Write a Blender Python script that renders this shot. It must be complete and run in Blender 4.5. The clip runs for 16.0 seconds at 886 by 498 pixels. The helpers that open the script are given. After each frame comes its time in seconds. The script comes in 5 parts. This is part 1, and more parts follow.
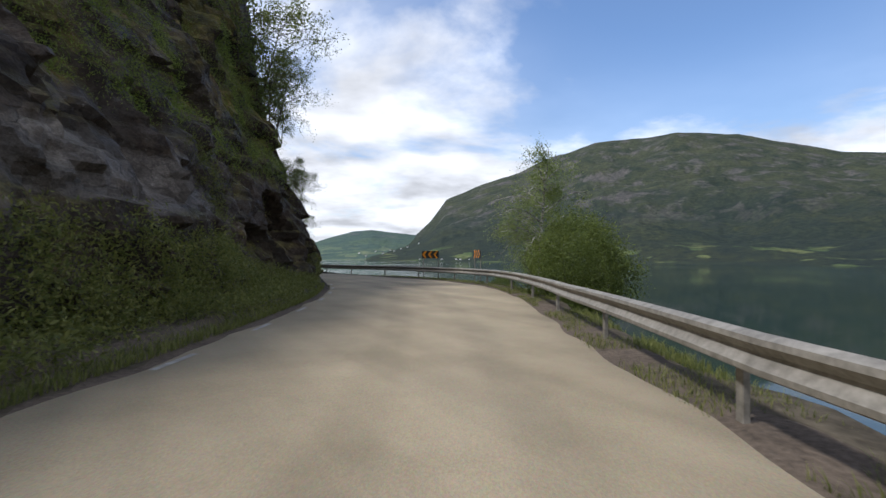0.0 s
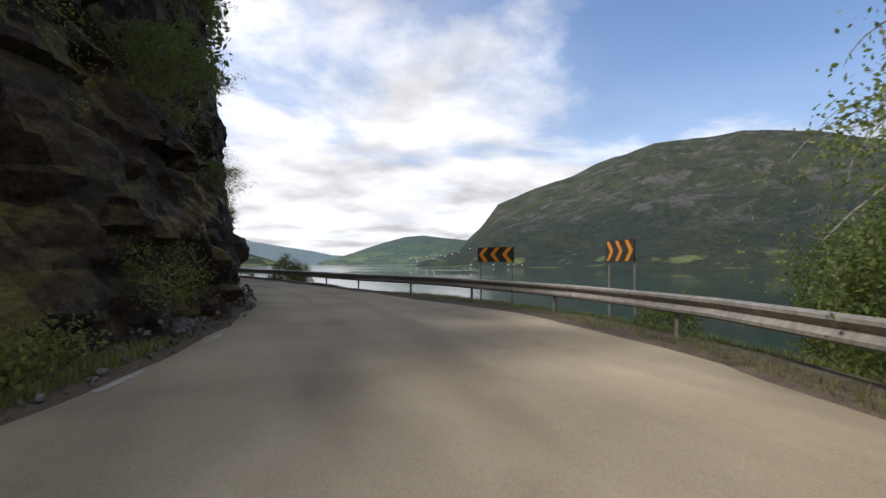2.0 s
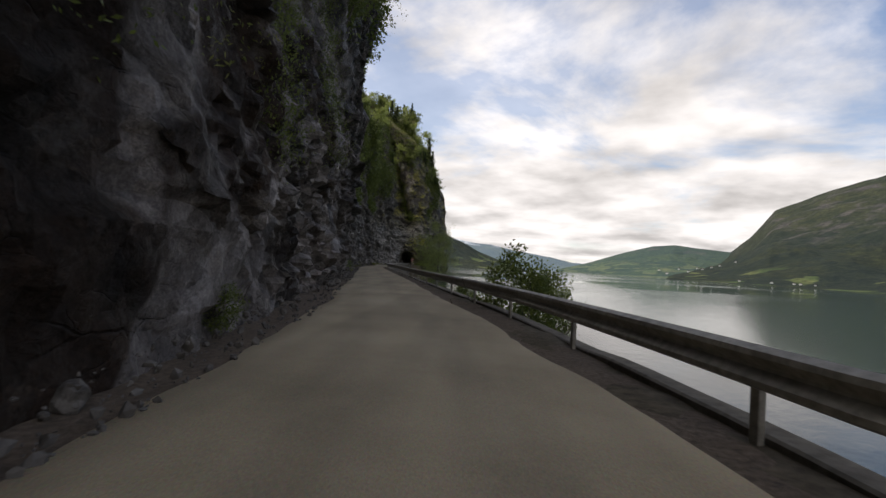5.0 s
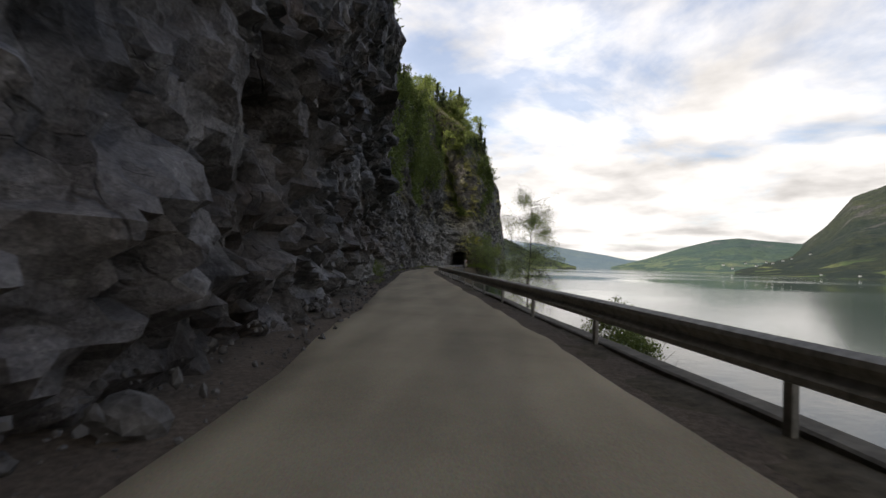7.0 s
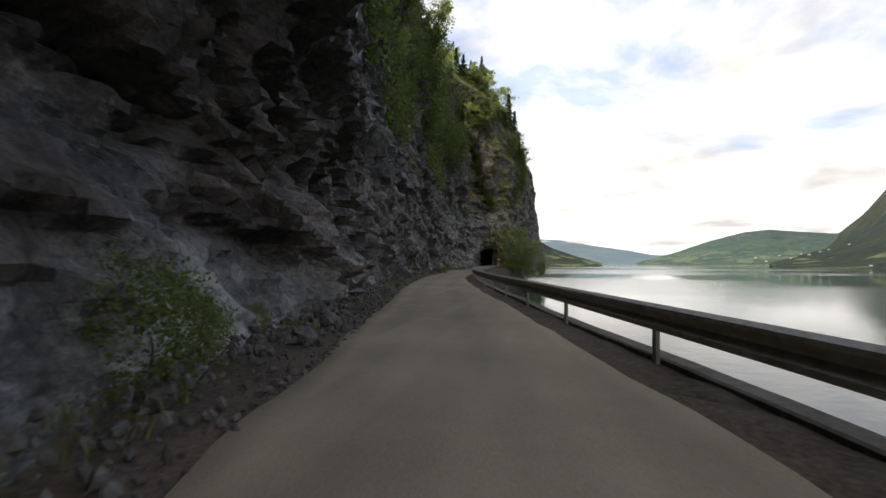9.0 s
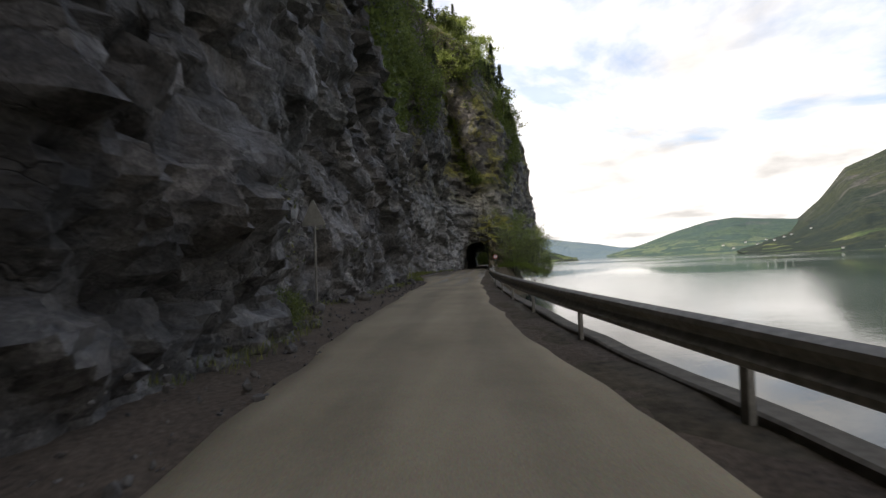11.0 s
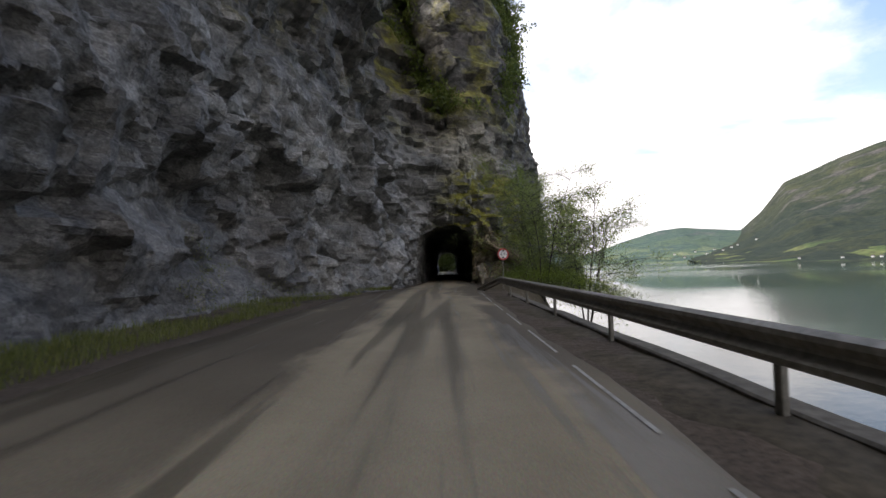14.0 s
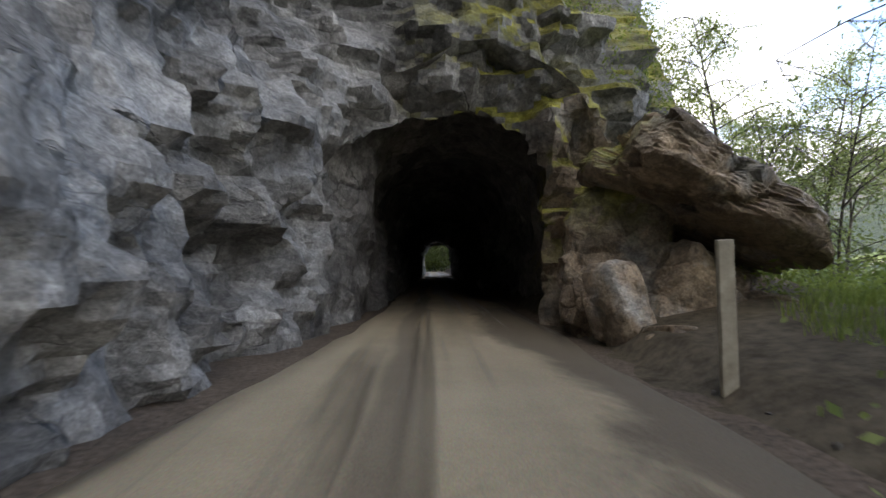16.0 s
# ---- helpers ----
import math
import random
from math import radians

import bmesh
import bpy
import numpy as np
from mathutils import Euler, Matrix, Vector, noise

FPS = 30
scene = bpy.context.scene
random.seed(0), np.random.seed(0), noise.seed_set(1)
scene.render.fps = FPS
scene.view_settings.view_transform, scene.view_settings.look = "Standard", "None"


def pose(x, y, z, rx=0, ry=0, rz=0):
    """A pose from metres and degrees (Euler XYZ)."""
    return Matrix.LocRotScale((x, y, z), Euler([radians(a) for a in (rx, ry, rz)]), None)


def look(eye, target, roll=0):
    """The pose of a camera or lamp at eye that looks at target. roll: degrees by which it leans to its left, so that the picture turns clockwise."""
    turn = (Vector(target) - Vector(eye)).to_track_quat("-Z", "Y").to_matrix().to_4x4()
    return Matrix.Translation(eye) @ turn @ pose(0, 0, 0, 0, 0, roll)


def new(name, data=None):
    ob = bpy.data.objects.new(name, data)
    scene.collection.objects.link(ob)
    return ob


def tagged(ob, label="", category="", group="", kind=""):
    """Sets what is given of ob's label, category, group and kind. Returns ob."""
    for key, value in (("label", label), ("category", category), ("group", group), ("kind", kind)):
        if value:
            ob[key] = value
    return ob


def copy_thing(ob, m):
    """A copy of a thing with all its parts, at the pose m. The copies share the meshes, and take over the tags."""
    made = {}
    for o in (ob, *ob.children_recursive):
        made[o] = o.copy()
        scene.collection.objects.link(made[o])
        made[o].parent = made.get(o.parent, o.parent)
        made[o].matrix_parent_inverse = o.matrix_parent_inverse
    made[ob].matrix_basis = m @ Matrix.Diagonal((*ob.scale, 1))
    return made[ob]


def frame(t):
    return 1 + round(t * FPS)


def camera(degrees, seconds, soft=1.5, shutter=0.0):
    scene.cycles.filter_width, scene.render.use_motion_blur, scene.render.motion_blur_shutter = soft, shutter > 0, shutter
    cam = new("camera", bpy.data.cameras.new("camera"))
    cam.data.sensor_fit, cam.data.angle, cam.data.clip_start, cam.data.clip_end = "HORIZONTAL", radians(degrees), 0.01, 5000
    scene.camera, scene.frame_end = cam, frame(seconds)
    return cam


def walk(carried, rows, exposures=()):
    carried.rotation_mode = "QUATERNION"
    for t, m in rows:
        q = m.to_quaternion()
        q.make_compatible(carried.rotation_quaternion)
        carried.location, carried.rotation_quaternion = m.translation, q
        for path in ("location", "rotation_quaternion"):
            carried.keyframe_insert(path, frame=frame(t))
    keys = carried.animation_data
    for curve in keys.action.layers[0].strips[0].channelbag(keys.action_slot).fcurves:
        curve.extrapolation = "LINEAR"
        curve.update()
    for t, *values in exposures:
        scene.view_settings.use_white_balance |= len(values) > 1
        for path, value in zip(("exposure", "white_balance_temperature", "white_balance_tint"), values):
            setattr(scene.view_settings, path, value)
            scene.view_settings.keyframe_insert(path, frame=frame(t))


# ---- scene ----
cam = camera(83.7, 16.0, soft=1.5, shutter=0.08)
PATH = (
    (0.0, -0.00, -0.00, 1.28, 0.00, 1.17, -0.33),
    (0.5, -0.01, 4.18, 1.29, 0.77, 1.11, -0.25),
    (1.0, -0.15, 8.33, 1.25, 1.88, 1.04, -0.10),
    (1.5, -0.39, 12.41, 1.26, 3.52, 0.96, -0.88),
    (2.0, -0.86, 16.36, 1.25, 5.92, 1.76, -0.38),
    (2.5, -1.48, 20.13, 1.23, 8.74, 1.70, -2.04),
    (3.0, -2.40, 23.55, 1.22, 12.81, 1.60, -2.92),
    (3.5, -3.55, 26.86, 1.20, 17.91, 1.71, -2.97),
    (4.0, -5.43, 30.69, 1.23, 23.13, 1.64, -3.13),
    (4.5, -7.63, 34.54, 1.24, 28.52, 1.77, -3.16),
    (5.0, -9.99, 38.25, 1.23, 33.09, 1.69, -3.35),
    (7.5, -26.84, 57.84, 1.25, 39.62, 1.58, -1.33),
    (8.0, -31.06, 62.65, 1.25, 40.74, 1.61, -0.70),
    (8.5, -35.42, 67.51, 1.25, 41.03, 1.52, -0.57),
    (9.0, -39.88, 72.46, 1.25, 41.03, 1.52, -0.44),
    (11.5, -64.74, 101.41, 1.28, 36.97, 1.57, 2.28),
    (12.0, -69.10, 107.33, 1.30, 35.59, 1.49, 1.07),
    (12.5, -73.26, 113.23, 1.17, 34.59, 1.74, 1.28),
    (13.0, -77.29, 118.97, 1.23, 33.92, 1.27, -0.39),
    (13.5, -81.26, 124.93, 1.26, 33.10, 1.79, 0.93),
    (14.0, -85.17, 131.00, 1.27, 32.58, 2.06, 1.39),
    (14.5, -89.06, 137.08, 1.26, 32.64, 2.27, 2.01),
    (15.0, -92.94, 142.96, 1.25, 31.96, 2.23, 1.21),
    (15.5, -96.50, 148.60, 1.31, 31.76, 2.01, 2.05),
    (16.0, -100.23, 154.42, 1.24, 31.15, 1.90, 0.32),
)
walk(cam, [(t, pose(x, y, z, 90 + p, r, w)) for t, x, y, z, w, p, r in PATH],
     [(0, 0.3, 5950, 12), (2.5, 0.25, 6450, 14), (4, 0.15, 6750, 15), (5, 0.15, 6850, 14), (9, 0.65, 6900, 12), (12.5, 0.68, 6950, 13), (14.0, 1.0, 6700, 14), (15.0, 1.42, 6450, 13), (16.0, 2.15, 6650, 12)])

# ---- light ----
SUN_AZ, SUN_EL = radians(250), radians(56)          # compass from +y towards +x
world = bpy.data.worlds.new("sky")
scene.world = world
world.use_nodes = True


def build_sky():
    nt = world.node_tree
    nt.nodes.clear()
    N, L = nt.nodes.new, nt.links.new

    def math_(op, a, b=None, clamp=False):
        n = N("ShaderNodeMath")
        n.operation, n.use_clamp = op, clamp
        for k, v in enumerate((a, b)):
            if v is None:
                continue
            if isinstance(v, (int, float)):
                n.inputs[k].default_value = v
            else:
                L(v, n.inputs[k])
        return n.outputs[0]

    sky = N("ShaderNodeTexSky")
    sky.sky_type, sky.sun_disc = "NISHITA", False
    sky.sun_elevation, sky.sun_rotation = SUN_EL, SUN_AZ
    sky.air_density, sky.dust_density, sky.ozone_density = 1.0, 0.3, 3.0
    co = N("ShaderNodeTexCoord")
    sep = N("ShaderNodeSeparateXYZ")
    L(co.outputs["Generated"], sep.inputs[0])
    up = math_("MAXIMUM", sep.outputs[2], 0.0)
    den = math_("ADD", up, 0.16)
    comb = N("ShaderNodeCombineXYZ")
    L(math_("DIVIDE", sep.outputs[0], den), comb.inputs[0])
    L(math_("DIVIDE", sep.outputs[1], den), comb.inputs[1])
    n1 = N("ShaderNodeTexNoise")
    n1.inputs["Scale"].default_value, n1.inputs["Detail"].default_value = 0.9, 9
    n1.inputs["Roughness"].default_value, n1.inputs["Distortion"].default_value = 0.58, 0.35
    L(comb.outputs[0], n1.inputs["Vector"])
    # the clear part of the sky lies to the right of the lake
    dot = N("ShaderNodeVectorMath")
    dot.operation = "DOT_PRODUCT"
    d = Vector((math.sin(radians(28)) * math.cos(radians(40)), math.cos(radians(28)) * math.cos(radians(40)), math.sin(radians(40))))
    dot.inputs[1].default_value = d
    L(co.outputs["Generated"], dot.inputs[0])
    clear = N("ShaderNodeMapRange")
    clear.interpolation_type = "SMOOTHSTEP"
    for k, v in zip(("From Min", "From Max", "To Min", "To Max"), (0.78, 0.97, 0.0, 0.16)):
        clear.inputs[k].default_value = v
    L(dot.outputs["Value"], clear.inputs["Value"])
    low = N("ShaderNodeMapRange")
    for k, v in zip(("From Min", "From Max", "To Min", "To Max"), (0.0, 0.5, 0.2, 0.05)):
        low.inputs[k].default_value = v
    L(sep.outputs[2], low.inputs["Value"])
    cover = math_("ADD", math_("SUBTRACT", n1.outputs["Fac"], clear.outputs[0]), low.outputs[0])
    ramp = N("ShaderNodeMapRange")
    ramp.interpolation_type = "SMOOTHSTEP"
    for k, v in zip(("From Min", "From Max", "To Min", "To Max"), (0.43, 0.66, 0.0, 1.0)):
        ramp.inputs[k].default_value = v
    L(cover, ramp.inputs["Value"])
    # thin high cloud veils the sky away from the clear part
    veil = math_("SUBTRACT", 0.36, math_("MULTIPLY", clear.outputs[0], 2.3))
    covered = math_("MAXIMUM", ramp.outputs[0], veil)
    n2 = N("ShaderNodeTexNoise")
    n2.inputs["Scale"].default_value, n2.inputs["Detail"].default_value = 1.7, 6
    L(comb.outputs[0], n2.inputs["Vector"])
    tone = N("ShaderNodeMapRange")
    for k, v in zip(("From Min", "From Max", "To Min", "To Max"), (0.32, 0.64, 0.5, 1.05)):
        tone.inputs[k].default_value = v
    L(n2.outputs["Fac"], tone.inputs["Value"])
    cl = N("ShaderNodeVectorMath")
    cl.operation = "SCALE"
    cl.inputs[0].default_value = (1.0, 1.0, 1.0)
    L(tone.outputs[0], cl.inputs["Scale"])
    blue = N("ShaderNodeVectorMath")
    blue.operation = "SCALE"
    blue.inputs["Scale"].default_value = 0.142
    L(sky.outputs[0], blue.inputs[0])
    mix = N("ShaderNodeMix")
    mix.data_type = "RGBA"
    L(covered, mix.inputs[0])
    L(blue.outputs[0], mix.inputs[6])
    L(cl.outputs[0], mix.inputs[7])
    bg = N("ShaderNodeBackground")
    bg.inputs["Strength"].default_value = 1.0
    L(mix.outputs[2], bg.inputs[0])
    out = N("ShaderNodeOutputWorld")
    L(bg.outputs[0], out.inputs[0])


build_sky()
sun = new("sun", bpy.data.lights.new("sun", "SUN"))
sun.data.energy, sun.data.angle, sun.data.color = 3.2, radians(6), (1.0, 0.95, 0.87)
sun.matrix_world = look((0, 0, 0), (-math.sin(SUN_AZ) * math.cos(SUN_EL), -math.cos(SUN_AZ) * math.cos(SUN_EL), -math.sin(SUN_EL)))


# ---- materials ----
class Mat:
    """A node material with a Principled shader and small helpers."""

    def __init__(self, name, rough=0.8, metal=0.0, spec=0.4):
        self.m = bpy.data.materials.new(name)
        self.m.use_nodes = True
        self.nt = self.m.node_tree
        self.p = self.nt.nodes["Principled BSDF"]
        self.p.inputs["Roughness"].default_value = rough
        self.p.inputs["Metallic"].default_value = metal
        self.p.inputs["Specular IOR Level"].default_value = spec
        self.co = self.nt.nodes.new("ShaderNodeTexCoord").outputs["Object"]

    def node(self, kind, **kw):
        n = self.nt.nodes.new(kind)
        for k, v in kw.items():
            n.inputs[k.replace("_", " ")].default_value = v
        return n

    def link(self, a, b):
        self.nt.links.new(a, b)

    def stretch(self, scale, turn=(0, 0, 0)):
        """Turn first, then stretch along the turned axes."""
        r = self.nt.nodes.new("ShaderNodeMapping")
        r.inputs["Rotation"].default_value = [radians(a) for a in turn]
        n = self.nt.nodes.new("ShaderNodeMapping")
        n.inputs["Scale"].default_value = scale
        self.link(self.co, r.inputs["Vector"])
        self.link(r.outputs[0], n.inputs["Vector"])
        return n.outputs[0]

    def noise(self, scale, detail=5, rough=0.55, co=None, dist=0.0):
        n = self.node("ShaderNodeTexNoise", Scale=scale, Detail=detail, Roughness=rough, Distortion=dist)
        self.link(co or self.co, n.inputs["Vector"])
        return n.outputs["Fac"]

    def voronoi(self, scale, feature="F1", co=None, out="Distance"):
        n = self.node("ShaderNodeTexVoronoi", Scale=scale)
        n.feature = feature
        self.link(co or self.co, n.inputs["Vector"])
        return n.outputs[out]

    def ramp(self, fac, stops):
        n = self.nt.nodes.new("ShaderNodeValToRGB")
        el = n.color_ramp.elements
        while len(el) < len(stops):
            el.new(0.5)
        for e, (pos, col) in zip(el, stops):
            e.position = pos
            e.color = (*col, 1) if len(col) == 3 else col
        self.link(fac, n.inputs[0])
        return n.outputs["Color"]

    def span(self, fac, a, b, c=0.0, d=1.0):
        n = self.node("ShaderNodeMapRange", From_Min=a, From_Max=b, To_Min=c, To_Max=d)
        n.interpolation_type = "SMOOTHSTEP"
        self.link(fac, n.inputs["Value"])
        return n.outputs[0]

    def mix(self, fac, a, b, blend="MIX"):
        n = self.nt.nodes.new("ShaderNodeMix")
        n.data_type, n.blend_type = "RGBA", blend
        for k, v in ((0, fac), (6, a), (7, b)):
            if isinstance(v, (int, float)):
                n.inputs[k].default_value = v
            elif isinstance(v, tuple):
                n.inputs[k].default_value = (*v, 1)
            else:
                self.link(v, n.inputs[k])
        return n.outputs[2]

    def math(self, op, a, b, clamp=False):
        n = self.nt.nodes.new("ShaderNodeMath")
        n.operation, n.use_clamp = op, clamp
        for k, v in enumerate((a, b)):
            if isinstance(v, (int, float)):
                n.inputs[k].default_value = v
            else:
                self.link(v, n.inputs[k])
        return n.outputs[0]

    def normal_z(self):
        g = self.nt.nodes.new("ShaderNodeNewGeometry")
        s = self.nt.nodes.new("ShaderNodeSeparateXYZ")
        self.link(g.outputs["Normal"], s.inputs[0])
        return s.outputs[2]

    def place(self):
        s = self.nt.nodes.new("ShaderNodeSeparateXYZ")
        self.link(self.co, s.inputs[0])
        return s.outputs

    def island(self):
        return self.nt.nodes.new("ShaderNodeNewGeometry").outputs["Random Per Island"]

    def object_random(self):
        return self.nt.nodes.new("ShaderNodeObjectInfo").outputs["Random"]

    def color(self, c):
        if isinstance(c, tuple):
            self.p.inputs["Base Color"].default_value = (*c, 1)
        else:
            self.link(c, self.p.inputs["Base Color"])

    def rough(self, r):
        self.link(r, self.p.inputs["Roughness"])

    def bump(self, height, strength=0.5, dist=0.05):
        n = self.node("ShaderNodeBump", Strength=strength, Distance=dist)
        self.link(height, n.inputs["Height"])
        self.link(n.outputs[0], self.p.inputs["Normal"])


def rock_material():
    m = Mat("rock", 0.7, spec=0.32)
    m.co = m.nt.nodes.new("ShaderNodeNewGeometry").outputs["Position"]
    layered = m.stretch((0.6, 0.6, 1.6), (18, 10, 0))
    big, mid, fine = m.noise(0.09, 4), m.noise(0.55, 6, 0.65, layered), m.noise(4, 9, 0.7, None, 0.3)
    grey = m.ramp(mid, [(0.25, (0.028, 0.026, 0.026)), (0.48, (0.085, 0.082, 0.08)), (0.62, (0.16, 0.155, 0.15)), (0.85, (0.27, 0.26, 0.24))])
    rust = m.ramp(mid, [(0.25, (0.022, 0.018, 0.015)), (0.5, (0.07, 0.055, 0.045)), (0.8, (0.15, 0.115, 0.09))])
    x, y, z = m.place()
    # fresh blue-grey cuttings towards the tunnel, older and darker rock before it
    col_brown = m.math("MULTIPLY", m.span(y, 48, 26), 0.65)
    fresh = m.math("MAXIMUM", m.span(y, 110, 140), m.span(y, 70, 92, 0.0, 0.48))
    blasted = m.math("MULTIPLY", m.span(m.math("ADD", z, m.math("MULTIPLY", m.noise(0.5, 4), 3.0)), 3.5, 2.4), m.math("MULTIPLY", m.span(y, 56, 66), m.span(y, 104, 86)))
    fresh = m.math("MAXIMUM", fresh, blasted)
    fresh = m.math("MULTIPLY", fresh, m.span(m.math("ADD", z, m.math("MULTIPLY", m.noise(0.25, 4), 8.0)), 21.0, 11.0, 0.25, 1.0))
    col = m.mix(m.span(m.noise(0.22, 4), 0.36, 0.56), grey, rust)
    col = m.mix(col_brown, col, m.ramp(m.noise(1.1, 7, 0.7), [(0.3, (0.028, 0.02, 0.014)), (0.5, (0.085, 0.06, 0.04)), (0.68, (0.16, 0.125, 0.09))]))
    pale = m.ramp(mid, [(0.2, (0.11, 0.105, 0.1)), (0.45, (0.235, 0.227, 0.212)), (0.65, (0.34, 0.328, 0.305)), (0.85, (0.43, 0.413, 0.38))])
    col = m.mix(m.math("MULTIPLY", fresh, m.span(big, 0.35, 0.55, 0.55, 1.0)), col, pale)
    col = m.mix(m.span(fine, 0.25, 0.75), m.mix(0.55, col, (0.0, 0.0, 0.0)), col)
    bed = m.math("ABSOLUTE", m.math("SUBTRACT", m.noise(0.55, 4, 0.5, m.stretch((0.35, 0.35, 2.2), (12, 8, 0)), 0.5), 0.5), 0.0)
    cracks = m.span(bed, 0.0, 0.016, 0.45, 1.0)
    col = m.mix(cracks, m.mix(0.6, col, (0.01, 0.01, 0.01)), col)
    # before the straight the rock is mixed towards a near-black brown
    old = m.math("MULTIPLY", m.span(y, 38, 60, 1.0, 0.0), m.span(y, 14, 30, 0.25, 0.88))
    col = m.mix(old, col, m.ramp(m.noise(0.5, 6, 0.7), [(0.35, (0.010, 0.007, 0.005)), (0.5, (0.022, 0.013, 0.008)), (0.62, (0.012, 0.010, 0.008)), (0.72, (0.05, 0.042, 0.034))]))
    # smooth grey slabs stand out between the dark parts
    slabs = m.math("MULTIPLY", m.span(m.noise(0.33, 3, 0.45, m.stretch((1.0, 1.0, 0.8))), 0.45, 0.49), m.math("MULTIPLY", m.span(y, 37.5, 42), m.span(y, 64, 52)))
    col = m.mix(m.math("MULTIPLY", slabs, 0.7), col, m.ramp(m.noise(1.4, 6, 0.65), [(0.3, (0.10, 0.088, 0.082)), (0.65, (0.25, 0.23, 0.218))]))
    # above the blasted cutting the overhang's shade is painted dark into the natural face
    overhang_shade = m.math("MULTIPLY", m.span(m.math("ADD", z, m.math("MULTIPLY", m.noise(0.3, 5, 0.6), 7.0)), 7.0, 9.5), m.math("MULTIPLY", m.span(y, 102, 126, 0.32, 0.0), m.span(y, 62, 72)))
    col = m.mix(overhang_shade, col, (0.016, 0.013, 0.011))
    # a pale fresh scar above the tunnel mouth
    def near_point(p, outer, inner):
        n = m.nt.nodes.new("ShaderNodeVectorMath")
        n.operation = "DISTANCE"
        n.inputs[1].default_value = p
        m.link(m.co, n.inputs[0])
        return m.span(m.math("ADD", n.outputs["Value"], m.math("MULTIPLY", m.noise(0.8, 4), 3.0)), outer + 1.5, inner + 1.5)
    col = m.mix(m.math("MULTIPLY", near_point((-105.2, 167.0, 11.0), 4.0, 2.0), 0.75), col, m.ramp(fine, [(0.3, (0.2, 0.18, 0.15)), (0.65, (0.42, 0.39, 0.33))]))
    # moss and grass on what faces up, and in patches higher on the face
    patch = m.noise(0.35, 7, 0.7)
    high = m.span(z, 3, 14, -0.08, 0.09)
    moss = m.span(m.math("ADD", m.math("ADD", m.math("MULTIPLY", m.normal_z(), 0.2), patch), high), 0.56, 0.78)
    older = m.span(y, 30, 60, 0.11, 0.0)
    moss2 = m.span(m.math("ADD", m.math("ADD", m.math("MULTIPLY", m.normal_z(), 0.2), patch), m.math("ADD", high, older)), 0.56, 0.78)
    green = m.ramp(m.noise(1.3, 6, 0.7), [(0.3, (0.04, 0.035, 0.014)), (0.5, (0.085, 0.075, 0.02)), (0.7, (0.15, 0.12, 0.035))])
    bare = m.math("MULTIPLY", m.span(y, 26, 40), m.span(y, 112, 92))
    mossy = m.math("MULTIPLY", m.math("MAXIMUM", moss, moss2), m.math("SUBTRACT", 1.0, m.math("MULTIPLY", bare, 0.85)))
    mossy = m.math("MULTIPLY", mossy, m.math("MAXIMUM", m.span(y, 60, 40), m.span(z, 6, 12)))
    mossy = m.math("MULTIPLY", mossy, m.math("MAXIMUM", m.span(y, 135, 160, 1.0, 0.45), m.span(z, 10, 16, 0.0, 0.95)))
    bank = near_point((-102.3, 166.6, 5.4), 6.4, 3.8)
    mossy = m.math("MAXIMUM", mossy, m.math("MULTIPLY", bank, m.span(m.math("ADD", patch, m.math("MULTIPLY", m.normal_z(), 0.5)), 0.48, 0.65)))
    green = m.mix(m.math("MULTIPLY", m.span(m.noise(0.6, 5, 0.7), 0.45, 0.65), m.span(y, 34, 20)), green, (0.13, 0.088, 0.022))
    lush = m.ramp(m.noise(2.2, 6, 0.7), [(0.3, (0.05, 0.044, 0.012)), (0.48, (0.145, 0.135, 0.019)), (0.68, (0.235, 0.22, 0.034))])
    col = m.mix(mossy, col, m.mix(m.math("MAXIMUM", bank, m.math("MULTIPLY", m.math("MULTIPLY", m.span(y, 150, 160), m.span(z, 10, 14)), 0.7)), green, lush))
    # a smooth pale slab laid bare low on the oldest rock
    wave = m.math("ADD", z, m.math("MULTIPLY", m.noise(0.5, 4, 0.6), 1.2))
    bare_slab = m.math("MULTIPLY", m.math("MULTIPLY", m.span(wave, 2.75, 2.95), m.span(wave, 4.3, 4.0)), m.span(m.math("ADD", y, m.math("MULTIPLY", m.noise(0.9, 4), 4.0)), 15.5, 13.5))
    col = m.mix(m.math("MULTIPLY", bare_slab, 0.85), col, m.ramp(m.noise(1.6, 6, 0.6), [(0.3, (0.075, 0.064, 0.055)), (0.65, (0.165, 0.145, 0.128))]))
    # brown, iron-stained broken rock on the lake side of the tunnel mouth
    rusty = near_point((-101.3, 163.2, 1.6), 4.2, 2.6)
    col = m.mix(m.math("MULTIPLY", m.math("MULTIPLY", rusty, m.span(m.noise(0.9, 5, 0.6), 0.3, 0.46)), m.math("SUBTRACT", 0.9, m.math("MULTIPLY", mossy, 0.8))), col, m.ramp(fine, [(0.3, (0.10, 0.07, 0.045)), (0.55, (0.25, 0.185, 0.12)), (0.8, (0.38, 0.3, 0.2))]))
    # chips: every cell has a plane of its own, dark cracks run between the larger ones
    warp = m.nt.nodes.new("ShaderNodeVectorMath")
    warp.operation = "ADD"
    wob = m.node("ShaderNodeTexNoise", Scale=0.9, Detail=4.0)
    m.link(m.stretch((0.8, 0.8, 1.3), (16, -14, 0)), wob.inputs["Vector"])
    m.link(m.stretch((0.8, 0.8, 1.3), (16, -14, 0)), warp.inputs[0])
    m.link(wob.outputs["Color"], warp.inputs[1])
    crack = None
    pit = m.noise(11, 6, 0.75, None, 0.4)
